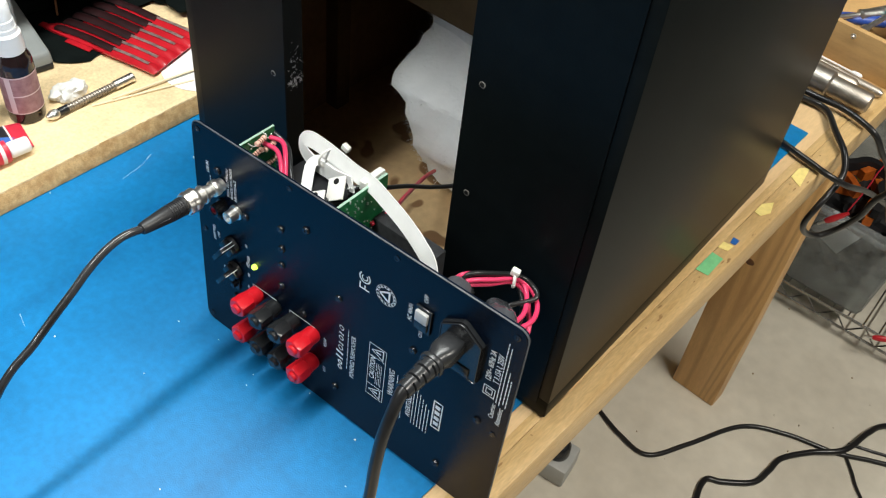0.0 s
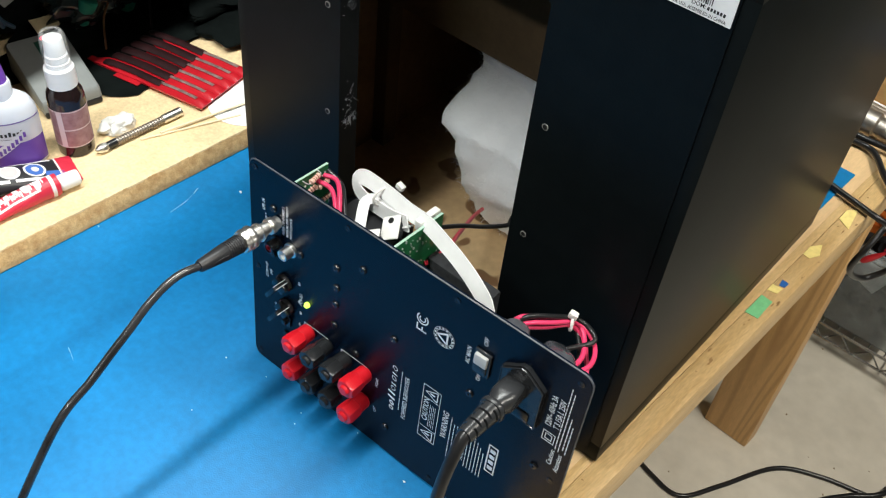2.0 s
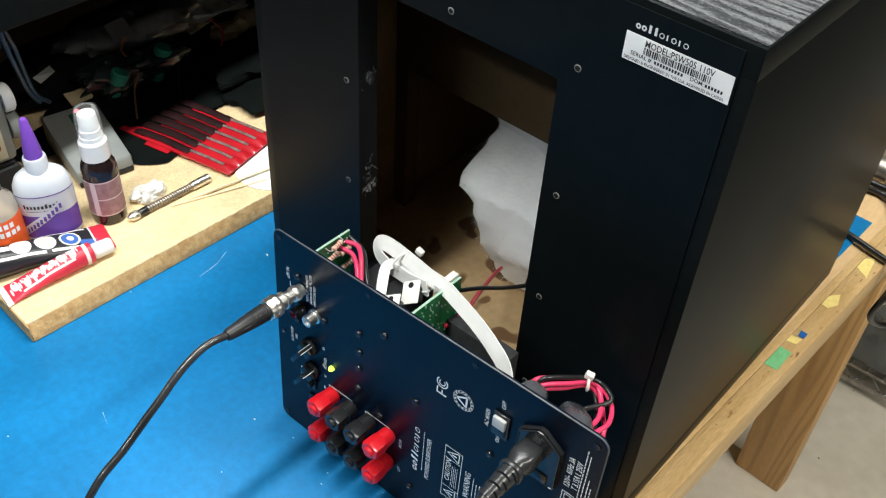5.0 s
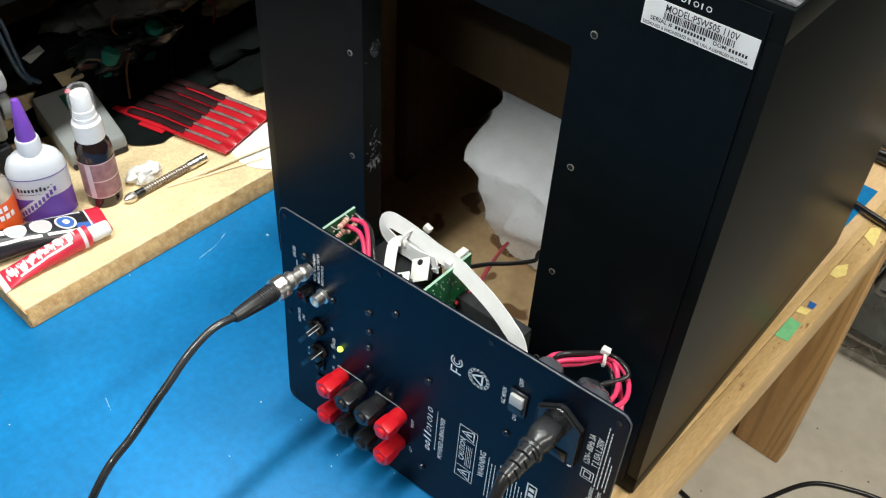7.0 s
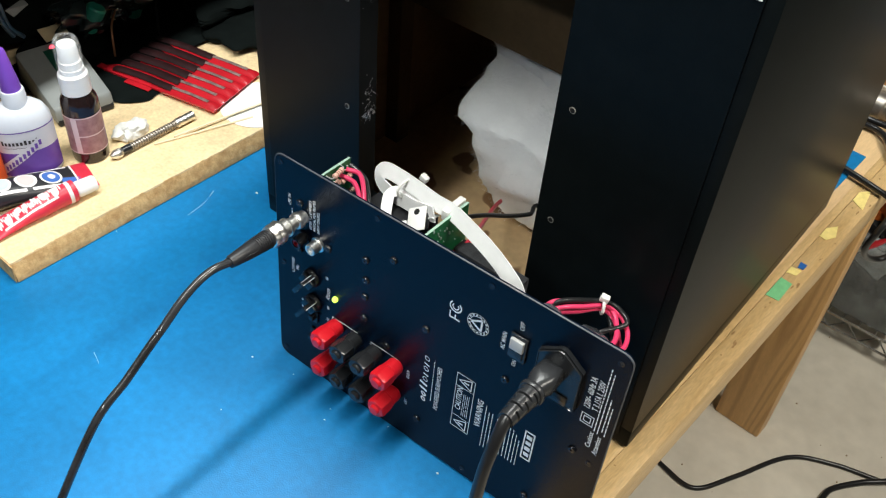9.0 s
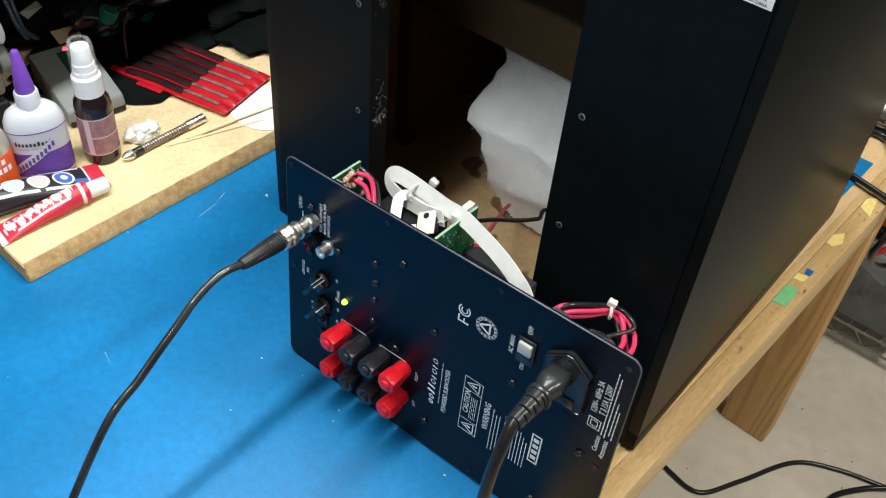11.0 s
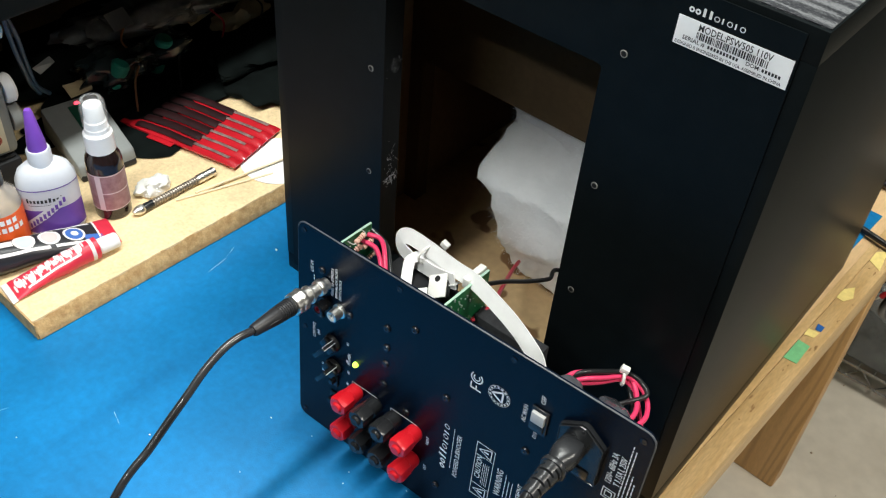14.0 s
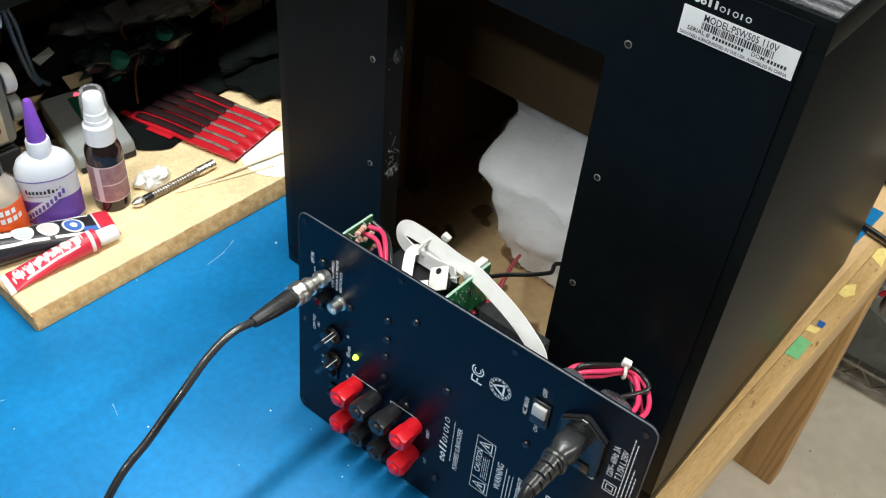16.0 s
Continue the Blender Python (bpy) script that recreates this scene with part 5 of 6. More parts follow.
M_TRED = material("red_tube", (0.62, 0.03, 0.06), 0.35, vary=0.08)
M_TBLK = material("black_tube", (0.02, 0.02, 0.024), 0.35, vary=0.1)
M_TSIL = material("white_tube_print", (0.78, 0.74, 0.74), 0.4, vary=0.04)
M_TBLUE = material("blue_print", (0.05, 0.14, 0.45), 0.4)
M_TPALE = material("pale_blue_print", (0.50, 0.60, 0.72), 0.4)
M_TPINK = material("pale_pink_print", (0.75, 0.52, 0.52), 0.4)
script = [(0.15 + 0.026 * k, 90 + 13 * math.sin(1.9 * k), 0.0030 + 0.0030 * ((k * 5) % 4) / 3, M_TSIL, "print_stroke", 1.045, 0.22 + 0.30 * (k % 5 == 2)) for k in range(30)]
squeeze_tube("glue_tube", "red glue tube with white printing lying on the board", pose(-0.4815, -0.1170, BZ, 0, 0, 261.5), 0.080, 0.0088, M_TRED, M_CAPW,
             [(0.94, 1.0, 0, 28, M_TSIL, "end_band"), (0.05, 0.09, 0, 28, M_TSIL, "end_band"), (0.20, 0.80, 3, 5, M_TSIL, "print_bar"), (0.30, 0.88, 11, 13, M_TSIL, "print_bar")], script)
squeeze_tube("putty_tube", "black filler tube with white printing and a red crimped end", pose(-0.526, -0.198, BZ, 0, 0, 76), 0.112, 0.0125, M_TBLK, M_CAPW,
             [(0.88, 1.0, 0, 14, M_TRED, "end_band"), (0.76, 0.90, 8, 13, M_TBLUE, "print_field"), (0.865, 0.88, 0, 14, M_TSIL, "print_bar"), (0.05, 0.30, 3, 5, M_TSIL, "print_bar"), (0.40, 0.84, 3, 5, M_TSIL, "print_bar"), (0.05, 0.50, 10, 12, M_TSIL, "print_bar"), (0.54, 0.84, 10, 12, M_TSIL, "print_bar"), (0.10, 0.26, 6, 9, M_TSIL, "print_bar")],
             [(0.34, 92, 0.0088, M_TSIL, "print_disc"), (0.34, 92, 0.0068, M_TPALE, "print_disc", 1.055), (0.52, 92, 0.0088, M_TSIL, "print_disc"), (0.52, 92, 0.0066, M_TPINK, "print_disc", 1.055), (0.70, 92, 0.0088, M_TSIL, "print_disc"), (0.70, 92, 0.0070, M_TBLUE, "print_disc", 1.055), (0.705, 92, 0.0030, M_TSIL, "print_disc", 1.065)])

# wad of tissue
bm = bmesh.new()
bmesh.ops.create_icosphere(bm, subdivisions=4, radius=1.0)
for v in bm.verts:
    d = v.co.normalized()
    q = V(d.x * 0.009, d.y * 0.015, d.z * 0.008)
    q *= 1 + 0.5 * noise.noise(q * 150) + 0.25 * abs(noise.noise(q * 420))
    v.co = V(q.x, q.y, max(q.z + 0.0055, 0.0))
solid("tissue_wad", bm, M_NYLON, "small crumpled wad of white tissue on the board", "tissue", m=pose(-0.519, -0.030, BZ))

# flexible hose with knurled metal ends
hose = thing("air_hose", "short braided metal hose with knurled steel fittings", "hose")
A, Bp = V(-0.502, -0.066, BZ + 0.0048), V(-0.500, 0.026, BZ + 0.0048)
HM = look(A, Bp) @ pose(0, 0, 0, 180, 0, 0)
L = (Bp - A).length
bm = bmesh.new()
prof = [(0.0030, 0.020)]
z = 0.020
while z < L - 0.022:
    prof += [(0.0036, z), (0.0036, z + 0.0014), (0.0025, z + 0.0017), (0.0025, z + 0.0025)]
    z += 0.0027
lathe(bm, prof, seg=16, m=HM)
part("spring_sleeve", bm, material("dull_steel", (0.42, 0.37, 0.32), 0.45, metal=0.8, vary=0.2), hose)
bm = bmesh.new()
lathe(bm, [(0.0018, 0.0), (0.0042, 0.004), (0.0046, 0.009), (0.0036, 0.011)], seg=8, m=HM)
part("tip_nut", bm, M_NICKEL, hose)
bm = bmesh.new()
lathe(bm, [(0.0034, 0.011), (0.0036, 0.012), (0.0036, 0.0205), (0.0030, 0.021)], seg=20, m=HM)
part("black_sleeve", bm, M_KBODY, hose)
bm = bmesh.new()
prof = []
for k in range(5):
    z = L - 0.022 + 0.0042 * k
    prof += [(0.0040, z), (0.0043, z + 0.0004), (0.0043, z + 0.0030), (0.0036, z + 0.0034)]
lathe(bm, prof, seg=20, m=HM)
part("knurled_nut", bm, M_NICKEL, hose)

# two thin wooden sticks
M_STICK = material("pale_stick", (0.85, 0.72, 0.50), 0.6, vary=0.08)
for a, b in (((-0.494, -0.026, BZ + 0.001), (-0.462, 0.064, BZ + 0.0012)), ((-0.488, -0.008, BZ + 0.003), (-0.470, 0.085, BZ + 0.003))):
    bm = bmesh.new()
    tube(bm, [a, V(*a).lerp(V(*b), 0.5), b], 0.0010, n=3, seg=8)
    solid("wooden_stick", bm, M_STICK, "thin pale wooden stick lying on the board", "stick", group="sticks on the board")
# white paper disc
bm = bmesh.new()
lathe(bm, [(0.037, 0.0), (0.037, 0.0005)], seg=48, m=pose(-0.474, 0.082, BZ + 0.0002))
solid("paper_disc", bm, M_LABEL, "round white card lying on the board", "card")

# red vinyl pouch of needle files
pouch = thing("file_pouch", "red vinyl pouch holding a row of needle files", "pouch", pose(-0.492, 0.040, BZ + 0.0035, 0, 0, 12.9))
M_VRED = material("red_vinyl", (0.52, 0.014, 0.024), 0.24, vary=0.12, scale=30, coat=0.5)
M_FILE = material("file_steel", (0.42, 0.30, 0.28), 0.38, metal=0.6, vary=0.4, scale=120)
M_GRIP = material("black_file_grip", (0.022, 0.006, 0.007), 0.45, vary=0.3, scale=90)
NF, PWID = 6, 0.077
bm = bmesh.new()
cols = []
for i in range(NF * 8 + 1):
    y = PWID * i / (NF * 8)
    z = 0.0022 + 0.0028 * abs(math.sin(math.pi * i / 8))
    cols.append([bm.verts.new((x, y, zz + 0.0008 * noise.noise(V(x, y, 0) * 60))) for x, zz in ((0.002, 0.0012), (-0.004, z), (-0.035, z * 1.05), (-0.07, z), (-0.10, z * 0.9), (-0.118, 0.0026), (-0.138, 0.0022))])
for p, q in zip(cols, cols[1:]):
    for k in range(6):
        bm.faces.new((p[k], p[k + 1], q[k + 1], q[k]))
r_ = bmesh.ops.extrude_face_region(bm, geom=list(bm.faces))
for g in r_["geom"]:
    if isinstance(g, bmesh.types.BMVert):
        g.co.z = 0.0002
part("pouch_sheet", bm, M_VRED, pouch)
for k in range(NF):
    y = PWID * (k + 0.5) / NF
    bm = bmesh.new()
    sweep(bm, [(-0.008, y, 0.0054), (-0.030, y + 0.0006, 0.0058), (-0.062, y, 0.0056)], [(0.0018, 0), (0.0010, 0.0008), (-0.0010, 0.0008), (-0.0018, 0)], n=4)
    nf = part("needle_file", bm, M_FILE, pouch, "steel needle file with a black grip")
    bm = bmesh.new()
    w = 0.0042 + 0.0013 * math.sin(math.pi * (k + 0.5) / NF)
    sweep(bm, [(-0.050, y, 0.0050), (-0.060, y, 0.0054), (-0.085, y + 0.0008, 0.0056), (-0.112, y, 0.0050), (-0.120, y, 0.0034)], [(w, -0.0004), (w * 0.7, 0.0010), (0, 0.0016), (-w * 0.7, 0.0010), (-w, -0.0004)], n=4)
    part("grip", bm, M_GRIP, nf)
bm = bmesh.new()
box(bm, -0.100, -0.006, 0.0004, -0.070, 0.0, 0.0018, bevel=0.0006)
part("pouch_flap", bm, M_VRED, pouch)

# grey charger with a red lamp
M_GREY = material("grey_abs", (0.20, 0.205, 0.20), 0.45, vary=0.06, bump=0.1, bump_scale=900)
M_CHG = material("grey_charger_case", (0.25, 0.26, 0.255), 0.5, vary=0.08, scale=30, bump=0.1, bump_scale=900)
ch = thing("charger", "grey plastic charger box with a lit red lamp", "charger", pose(-0.6125, -0.0345, BZ, 0, 0, -11))
bm = bmesh.new()
box(bm, -0.044, -0.028, 0.001, 0.044, 0.028, 0.026, bevel=0.004)
for v in bm.verts:
    if v.co.z > 0.012:
        v.co.z += 0.010 * (-v.co.x / 0.05)
        v.co.x *= 0.95
part("case", bm, M_CHG, ch)
part("case_foot", boxes((-0.043, -0.027, 0.0, 0.0445, 0.027, 0.007), bevel=0.002), M_SINK, ch)
part("name_plate", boxes((-0.028, 0.004, 0.0, 0.010, 0.020, 0.001)), material("dark_green_plate", (0.01, 0.08, 0.05), 0.4), ch, m=pose(-0.004, -0.008, 0.0268, 0, 11.3, 0))
bm = bmesh.new()
lathe(bm, [(0.0026, 0.0), (0.0026, 0.0012), (0.0016, 0.0024), (0.0004, 0.0028)], seg=16, m=pose(-0.034, 0.006, 0.0322))
part("indicator_lamp", bm, material("lit_red", (0.8, 0.05, 0.08), 0.3, emit=(1.0, 0.06, 0.10), emit_strength=3.0), ch)

# bench instruments with sockets
M_BEIGE = material("beige_panel", (0.55, 0.50, 0.38), 0.5, vary=0.06)
M_SOCK = material("red_socket", (0.25, 0.05, 0.03), 0.4)
inst = thing("test_instrument", "grey bench instrument with a beige socket panel", "instrument", pose(-0.590, -0.110, BZ + 0.0505, 0, 0, -5))
part("case", boxes((-0.12, -0.20, 0.0, 0.0, 0.0, 0.078), bevel=0.006), M_GREY, inst)
part("face_panel", boxes((0.0002, -0.185, 0.006, 0.0022, -0.010, 0.072), bevel=0.0008), M_BEIGE, inst)
for k, (y, z) in enumerate(((-0.026, 0.058), (-0.022, 0.040), (-0.020, 0.022), (-0.052, 0.058), (-0.050, 0.040), (-0.048, 0.022))):
    bm = bmesh.new()
    lathe(bm, [(0.0048, 0.0), (0.0048, 0.004), (0.0034, 0.0045), (0.0026, 0.003)], seg=20, m=pose(0.0022, y, z, 0, 90, 0))
    part("socket", bm, M_SOCK if k % 2 == 0 else M_KBODY, inst)
for z in (0.030, 0.058):
    bm = bmesh.new()
    lathe(bm, [(0.012, 0.0), (0.013, 0.002), (0.013, 0.008), (0.011, 0.010)], seg=28, m=pose(-0.010, 0.0, z, -90, 0, 0))
    part("bumper", bm, M_CAPW if z > 0.05 else M_GREY, inst)
inst2 = thing("test_instrument", "grey bench instrument stacked on another", "instrument", pose(-0.596, -0.106, BZ + 0.129, 0, 0, -5))
part("case", boxes((-0.12, -0.20, 0.0, 0.0, 0.0, 0.056), bevel=0.008), M_GREY, inst2)
part("face_panel", boxes((0.0002, -0.185, 0.008, 0.0022, -0.015, 0.048), bevel=0.0008), M_BEIGE, inst2)
bm = bmesh.new()
lathe(bm, [(0.012, 0.0), (0.014, 0.002), (0.014, 0.009), (0.011, 0.011)], seg=28, m=pose(-0.012, 0.0, 0.035, -90, 0, 0))
part("bumper", bm, M_CAPW, inst2)
box_ = thing("adaptor", "black adaptor box under the stacked instruments", "adaptor", pose(-0.588, -0.112, BZ, 0, 0, -5))
part("case", boxes((-0.11, -0.18, 0, 0.0, 0.0, 0.046), bevel=0.003), M_SINK, box_)
part("case_lid", boxes((-0.107, -0.177, 0.0461, -0.003, -0.003, 0.050), bevel=0.0015), M_KBODY, box_)

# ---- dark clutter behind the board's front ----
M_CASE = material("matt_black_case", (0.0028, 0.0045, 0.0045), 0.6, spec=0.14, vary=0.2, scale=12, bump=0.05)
M_BAG = material("smoky_plastic_bag", (0.20, 0.205, 0.20), 0.2, color2=(0.06, 0.065, 0.065), scale=26, coat=0.8, bump=0.3, bump_scale=120)
M_BAG2 = material("dark_plastic_bag", (0.016, 0.026, 0.027), 0.2, vary=0.3, scale=30, coat=0.6, bump=0.3, bump_scale=120)
# black for the cloth heaps and for the shade sheet on the board
M_CLOTH_SHADE = material("black_cloth_and_shade", (0.004, 0.0058, 0.0055), 0.9, spec=0.08, vary=0.3, scale=40, bump=0.4, bump_scale=120)
M_CARD = material("brown_card", (0.46, 0.37, 0.22), 0.7, vary=0.2, scale=25)
M_TEAL = material("teal_plastic", (0.02, 0.27, 0.20), 0.4, vary=0.2)
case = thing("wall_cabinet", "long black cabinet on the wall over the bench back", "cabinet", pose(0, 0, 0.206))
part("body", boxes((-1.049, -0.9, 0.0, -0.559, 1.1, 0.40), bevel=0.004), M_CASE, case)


def crumple(name, lab, cat, mt, c, size, seed, amp=0.45, rough=38.0, rz=0, sub=5):
    bm = bmesh.new()
    bmesh.ops.create_icosphere(bm, subdivisions=sub, radius=1.0)
    o = V(seed * 3.1, seed * 1.7, seed)
    for v in bm.verts:
        d = v.co.normalized()
        q = V(d.x * size[0], d.y * size[1], d.z * size[2])
        f = 1 + amp * noise.noise(q * rough * 0.4 + o) - amp * 0.8 * abs(noise.noise(q * rough + o)) + amp * 0.35 * noise.noise(q * rough * 2.5 + o)
        q = q * f
        v.co = V(q.x, q.y, max(q.z + size[2] * 0.8, 0.0))
    return solid(name, bm, mt, lab, cat, m=pose(*c, 0, 0, rz))


crumple("black_cloth_and_shade", "black cloth bundled at the back of the bench", "cloth", M_CLOTH_SHADE, (-0.735, 0.17, BZ), (0.070, 0.24, 0.034), 2, 0.3, 16)
crumple("plastic_bag", "crumpled smoky plastic bag on a dark heap", "bag", M_BAG, (-0.700, 0.125, BZ + 0.044), (0.030, 0.120, 0.020), 1, 0.5, rz=-10)
crumple("black_cloth_and_shade", "black cloth bundled behind the red pouch", "cloth", M_CLOTH_SHADE, (-0.668, 0.155, BZ), (0.030, 0.12, 0.014), 3, 0.4, 20)
crumple("black_cloth_and_shade", "black cloth bundled behind the red pouch", "cloth", M_CLOTH_SHADE, (-0.632, 0.262, BZ), (0.060, 0.15, 0.022), 8, 0.4, 20)
crumple("black_cloth_and_shade", "thin black cloth spread under the red pouch", "cloth", M_CLOTH_SHADE, (-0.603, 0.018, BZ), (0.050, 0.040, 0.0022), 9, 0.3, 24)
# flat black sheet added in place of shade on the board's rear
crumple("black_cloth_and_shade", "black sheet put in for the shade over the rear of the board", "cloth", M_CLOTH_SHADE, (-0.652, 0.170, BZ), (0.060, 0.26, 0.005), 21, 0.25, 18)
crumple("black_cloth_and_shade", "black cloth bundled beside the red pouch", "cloth", M_CLOTH_SHADE, (-0.578, 0.190, BZ), (0.055, 0.080, 0.010), 12, 0.4, 20)
crumple("black_cloth_and_shade", "black cloth bundled between charger and pouch", "cloth", M_CLOTH_SHADE, (-0.678, 0.030, BZ), (0.040, 0.060, 0.014), 13, 0.4, 24)
for x, y, z, w, l, m1, rz, mt, lab in (
        (-0.655, -0.040, BZ + 0.078, 0.004, 0.012, 34, 20, M_GREY, "small grey card lying on the dark heap"),
        (-0.664, -0.006, BZ + 0.034, 0.007, 0.014, 30, -14, M_CARD, "brown card scrap lying in the clutter"),
        (-0.690, 0.152, BZ + 0.062, 0.024, 0.022, 40, 12, M_CARD, "brown card scrap lying in the clutter")):
    bm = bmesh.new()
    box(bm, -w, -l, 0, w, l, 0.0008)
    for v in bm.verts:
        v.co.z += 0.004 * math.sin(v.co.y * 60) * (v.co.x > 0)
        v.co.y *= 1.0 - 0.25 * (v.co.x > 0)
    solid("card_scrap", bm, mt, lab, "card", m=pose(x, y, z, 0, m1, rz), group="card scraps")
crumple("packing_paper", "crumpled tan packing paper behind the charger", "paper", M_CARD, (-0.676, 0.010, BZ + 0.022), (0.010, 0.026, 0.008), 15, 0.8, 60, sub=4)
crumple("plastic_bag", "dark crumpled plastic bag hanging over the clutter", "bag", M_BAG2, (-0.664, 0.060, BZ + 0.020), (0.022, 0.070, 0.022), 16, 0.6, rz=-6)
crumple("paper_scrap", "crumpled white paper on the dark heap", "paper", M_NYLON, (-0.690, 0.178, BZ + 0.074), (0.011, 0.036, 0.007), 4, 0.8, 60, rz=-18, sub=4)
crumple("packing_paper", "crumpled brown packing paper at the back of the bench", "paper", M_CARD, (-0.685, 0.250, BZ + 0.060), (0.024, 0.040, 0.012), 5, 0.8, 40, sub=4)
crumple("packing_paper", "crumpled brown packing paper at the back of the bench", "paper", M_CARD, (-0.664, 0.200, BZ + 0.020), (0.020, 0.042, 0.018), 6, 0.8, 40, sub=4)
solid("bag_label", boxes((-0.010, -0.011, 0, 0.010, 0.011, 0.0006)), M_GREY, "grey paper label on the plastic bag", "label", m=pose(-0.680, 0.060, BZ + 0.078, 8, 38, 0))
for (x, y, z, a, h) in ((-0.660, 0.088, BZ + 0.036, 14, 0.021), (-0.652, 0.030, BZ + 0.040, 24, 0.014)):
    bm = bmesh.new()
    lathe(bm, [(0.0075, -h), (0.0092, 0.002 - h), (0.0092, h - 0.002), (0.0075, h)], seg=20, m=pose(x, y, z, -a, 18, 0))
    solid("wire_spool", bm, M_TEAL, "small dark teal spool in the clutter", "spool", group="teal spools")
for k in range(5):
    bm = bmesh.new()
    y0 = 0.03 + 0.055 * k
    tube(bm, [(-0.625, y0, BZ + 0.002), (-0.64, y0 + 0.012, BZ + 0.024 + 0.01 * R.random()), (-0.655, y0 + 0.03, BZ + 0.044), (-0.672, y0 + 0.024, BZ + 0.060), (-0.69, y0 + 0.05, BZ + 0.075)], 0.0011, seg=8)
    solid("loose_wire", bm, (M_COPPER, M_BLACKRUB, M_RED, M_BLACKRUB, M_COPPER)[k], ("bare copper wire curled in the clutter", "thin black wire curled in the clutter", "thin red wire curled in the clutter", "thin black wire curled in the clutter", "bare copper wire curled in the clutter")[k], "wire", group="loose wires")
M_BLUEW = material("dark_blue_wire", (0.012, 0.045, 0.085), 0.4, vary=0.15, scale=80)
for pts in ([(-0.585, -0.0961, 0.2344), (-0.585, -0.0982, 0.2106), (-0.59, -0.0948, 0.184), (-0.6, -0.0877, 0.1521), (-0.615, -0.076, 0.1136), (-0.63, -0.0623, 0.0875)],
            [(-0.583, -0.1027, 0.2216), (-0.588, -0.0952, 0.1995), (-0.6, -0.084, 0.1686), (-0.61, -0.0771, 0.1359), (-0.625, -0.066, 0.1001), (-0.64, -0.0486, 0.0767)]):
    bm = bmesh.new()
    tube(bm, pts, 0.0021)
    solid("test_lead", bm, M_BLUEW, "dark blue test lead hanging beside the instruments", "cable", group="test leads")

# ---- far end of the bench ----
M_WBOX = material("plywood_box", (0.50, 0.31, 0.13), 0.55, vary=0.12, scale=20, stretch=(1, 1, 5), fine=0.06)
M_BLUEH = material("blue_handle", (0.02, 0.06, 0.30), 0.4, vary=0.05)
M_TEALH = material("pale_teal_handle", (0.20, 0.45, 0.45), 0.4, vary=0.05)
tb = thing("tool_tray", "shallow wooden tray of hand tools at the bench end", "tray", pose(-0.12, 0.612, -0.0018, 0, 0, -3))
part("front_board", boxes((-0.18, 0.0, 0.0, 0.155, 0.008, 0.048), bevel=0.0008), M_WBOX, tb)
part("rear_board", boxes((-0.18, 0.22, 0.0, 0.155, 0.228, 0.048), bevel=0.0008), M_WBOX, tb)
part("end_board", boxes((-0.18, 0.0085, 0.0, -0.172, 0.2195, 0.048), bevel=0.0008), M_WBOX, tb)
part("end_board", boxes((0.147, 0.0085, 0.0, 0.155, 0.2195, 0.048), bevel=0.0008), M_WBOX, tb)
part("base_board", boxes((-0.1715, 0.0085, 0.001, 0.1465, 0.2195, 0.006)), M_WBOX, tb)
for k in range(9):
    mt = (M_BLUEH, M_NICKEL, M_TEALH, M_NICKEL, M_BLUEH, M_NICKEL, M_BLUEH, M_TEALH, M_NICKEL)[k]
    x, y, a = -0.06 + 0.023 * k, 0.655 + 0.020 * (k % 4), -55 + 23 * (k % 5)
    tl = thing("hand_tool", "hand tool with %s handle lying in the tray" % {M_BLUEH: "a dark blue", M_TEALH: "a pale teal", M_NICKEL: "a bare steel"}[mt], "tool", pose(x, y, 0.018 + 0.006 * (k % 5), 0, 0, a), group="hand tools in the tray")
    bm = bmesh.new()
    lathe(bm, [(0.004, -0.055), (0.0075, -0.052), (0.0085, -0.03), (0.0065, 0.0), (0.0070, 0.01), (0.004, 0.012)], seg=16, m=pose(0, 0, 0.008, 90, 0, 0), squash=0.8)
    part("handle", bm, mt, tl)
    bm = bmesh.new()
    lathe(bm, [(0.0032, -0.09), (0.0032, -0.05)], seg=10, m=pose(0, 0, 0.008, 90, 0, 180))
    lathe(bm, [(0.0030, 0.0), (0.0030, 0.05), (0.0055, 0.055), (0.0050, 0.075), (0.001, 0.082)], seg=10, m=pose(0, -0.010, 0.008, 90, 0, 0))
    part("shank", bm, M_NICKEL, tl)
# steel cylinders lying on the bench
M_DULL = material("brushed_steel", (0.46, 0.42, 0.37), 0.45, metal=1.0, vary=0.15, scale=90)
for (x, y, r, l, rz, prof) in ((-0.09, 0.545, 0.0145, 0.118, -2, 1), (-0.10, 0.577, 0.008, 0.105, -4, 0), (-0.10, 0.594, 0.0052, 0.13, -5, 0)):
    bm = bmesh.new()
    pf = [(r * 0.9, 0), (r, 0.002), (r, l * 0.62), (r * 0.78, l * 0.64), (r * 0.78, l - 0.002), (r * 0.7, l)] if prof else [(r * 0.8, 0), (r, 0.002), (r, l - 0.004), (r * 0.6, l)]
    lathe(bm, pf, seg=28, m=pose(x, y, r - 0.0018, 0, 90, rz))
    solid("steel_cylinder", bm, M_DULL, "stepped steel cylinder lying on the bench" if prof else "thin bright steel rod lying on the bench", "steel part", group="steel parts on the bench")
for x, y, a in ((-0.02, 0.601, -4), (0.0, 0.588, -9)):
    bm = bmesh.new()
    lathe(bm, [(0.0012, 0), (0.0028, 0.002), (0.0030, 0.010), (0.0013, 0.013), (0.0012, 0.05)], seg=12, m=pose(x + 0.02, y, 0.0014, 0, -90, a))
    solid("cotton_swab", bm, M_CAPW, "white cotton swab lying on the bench", "swab", group="cotton swabs")

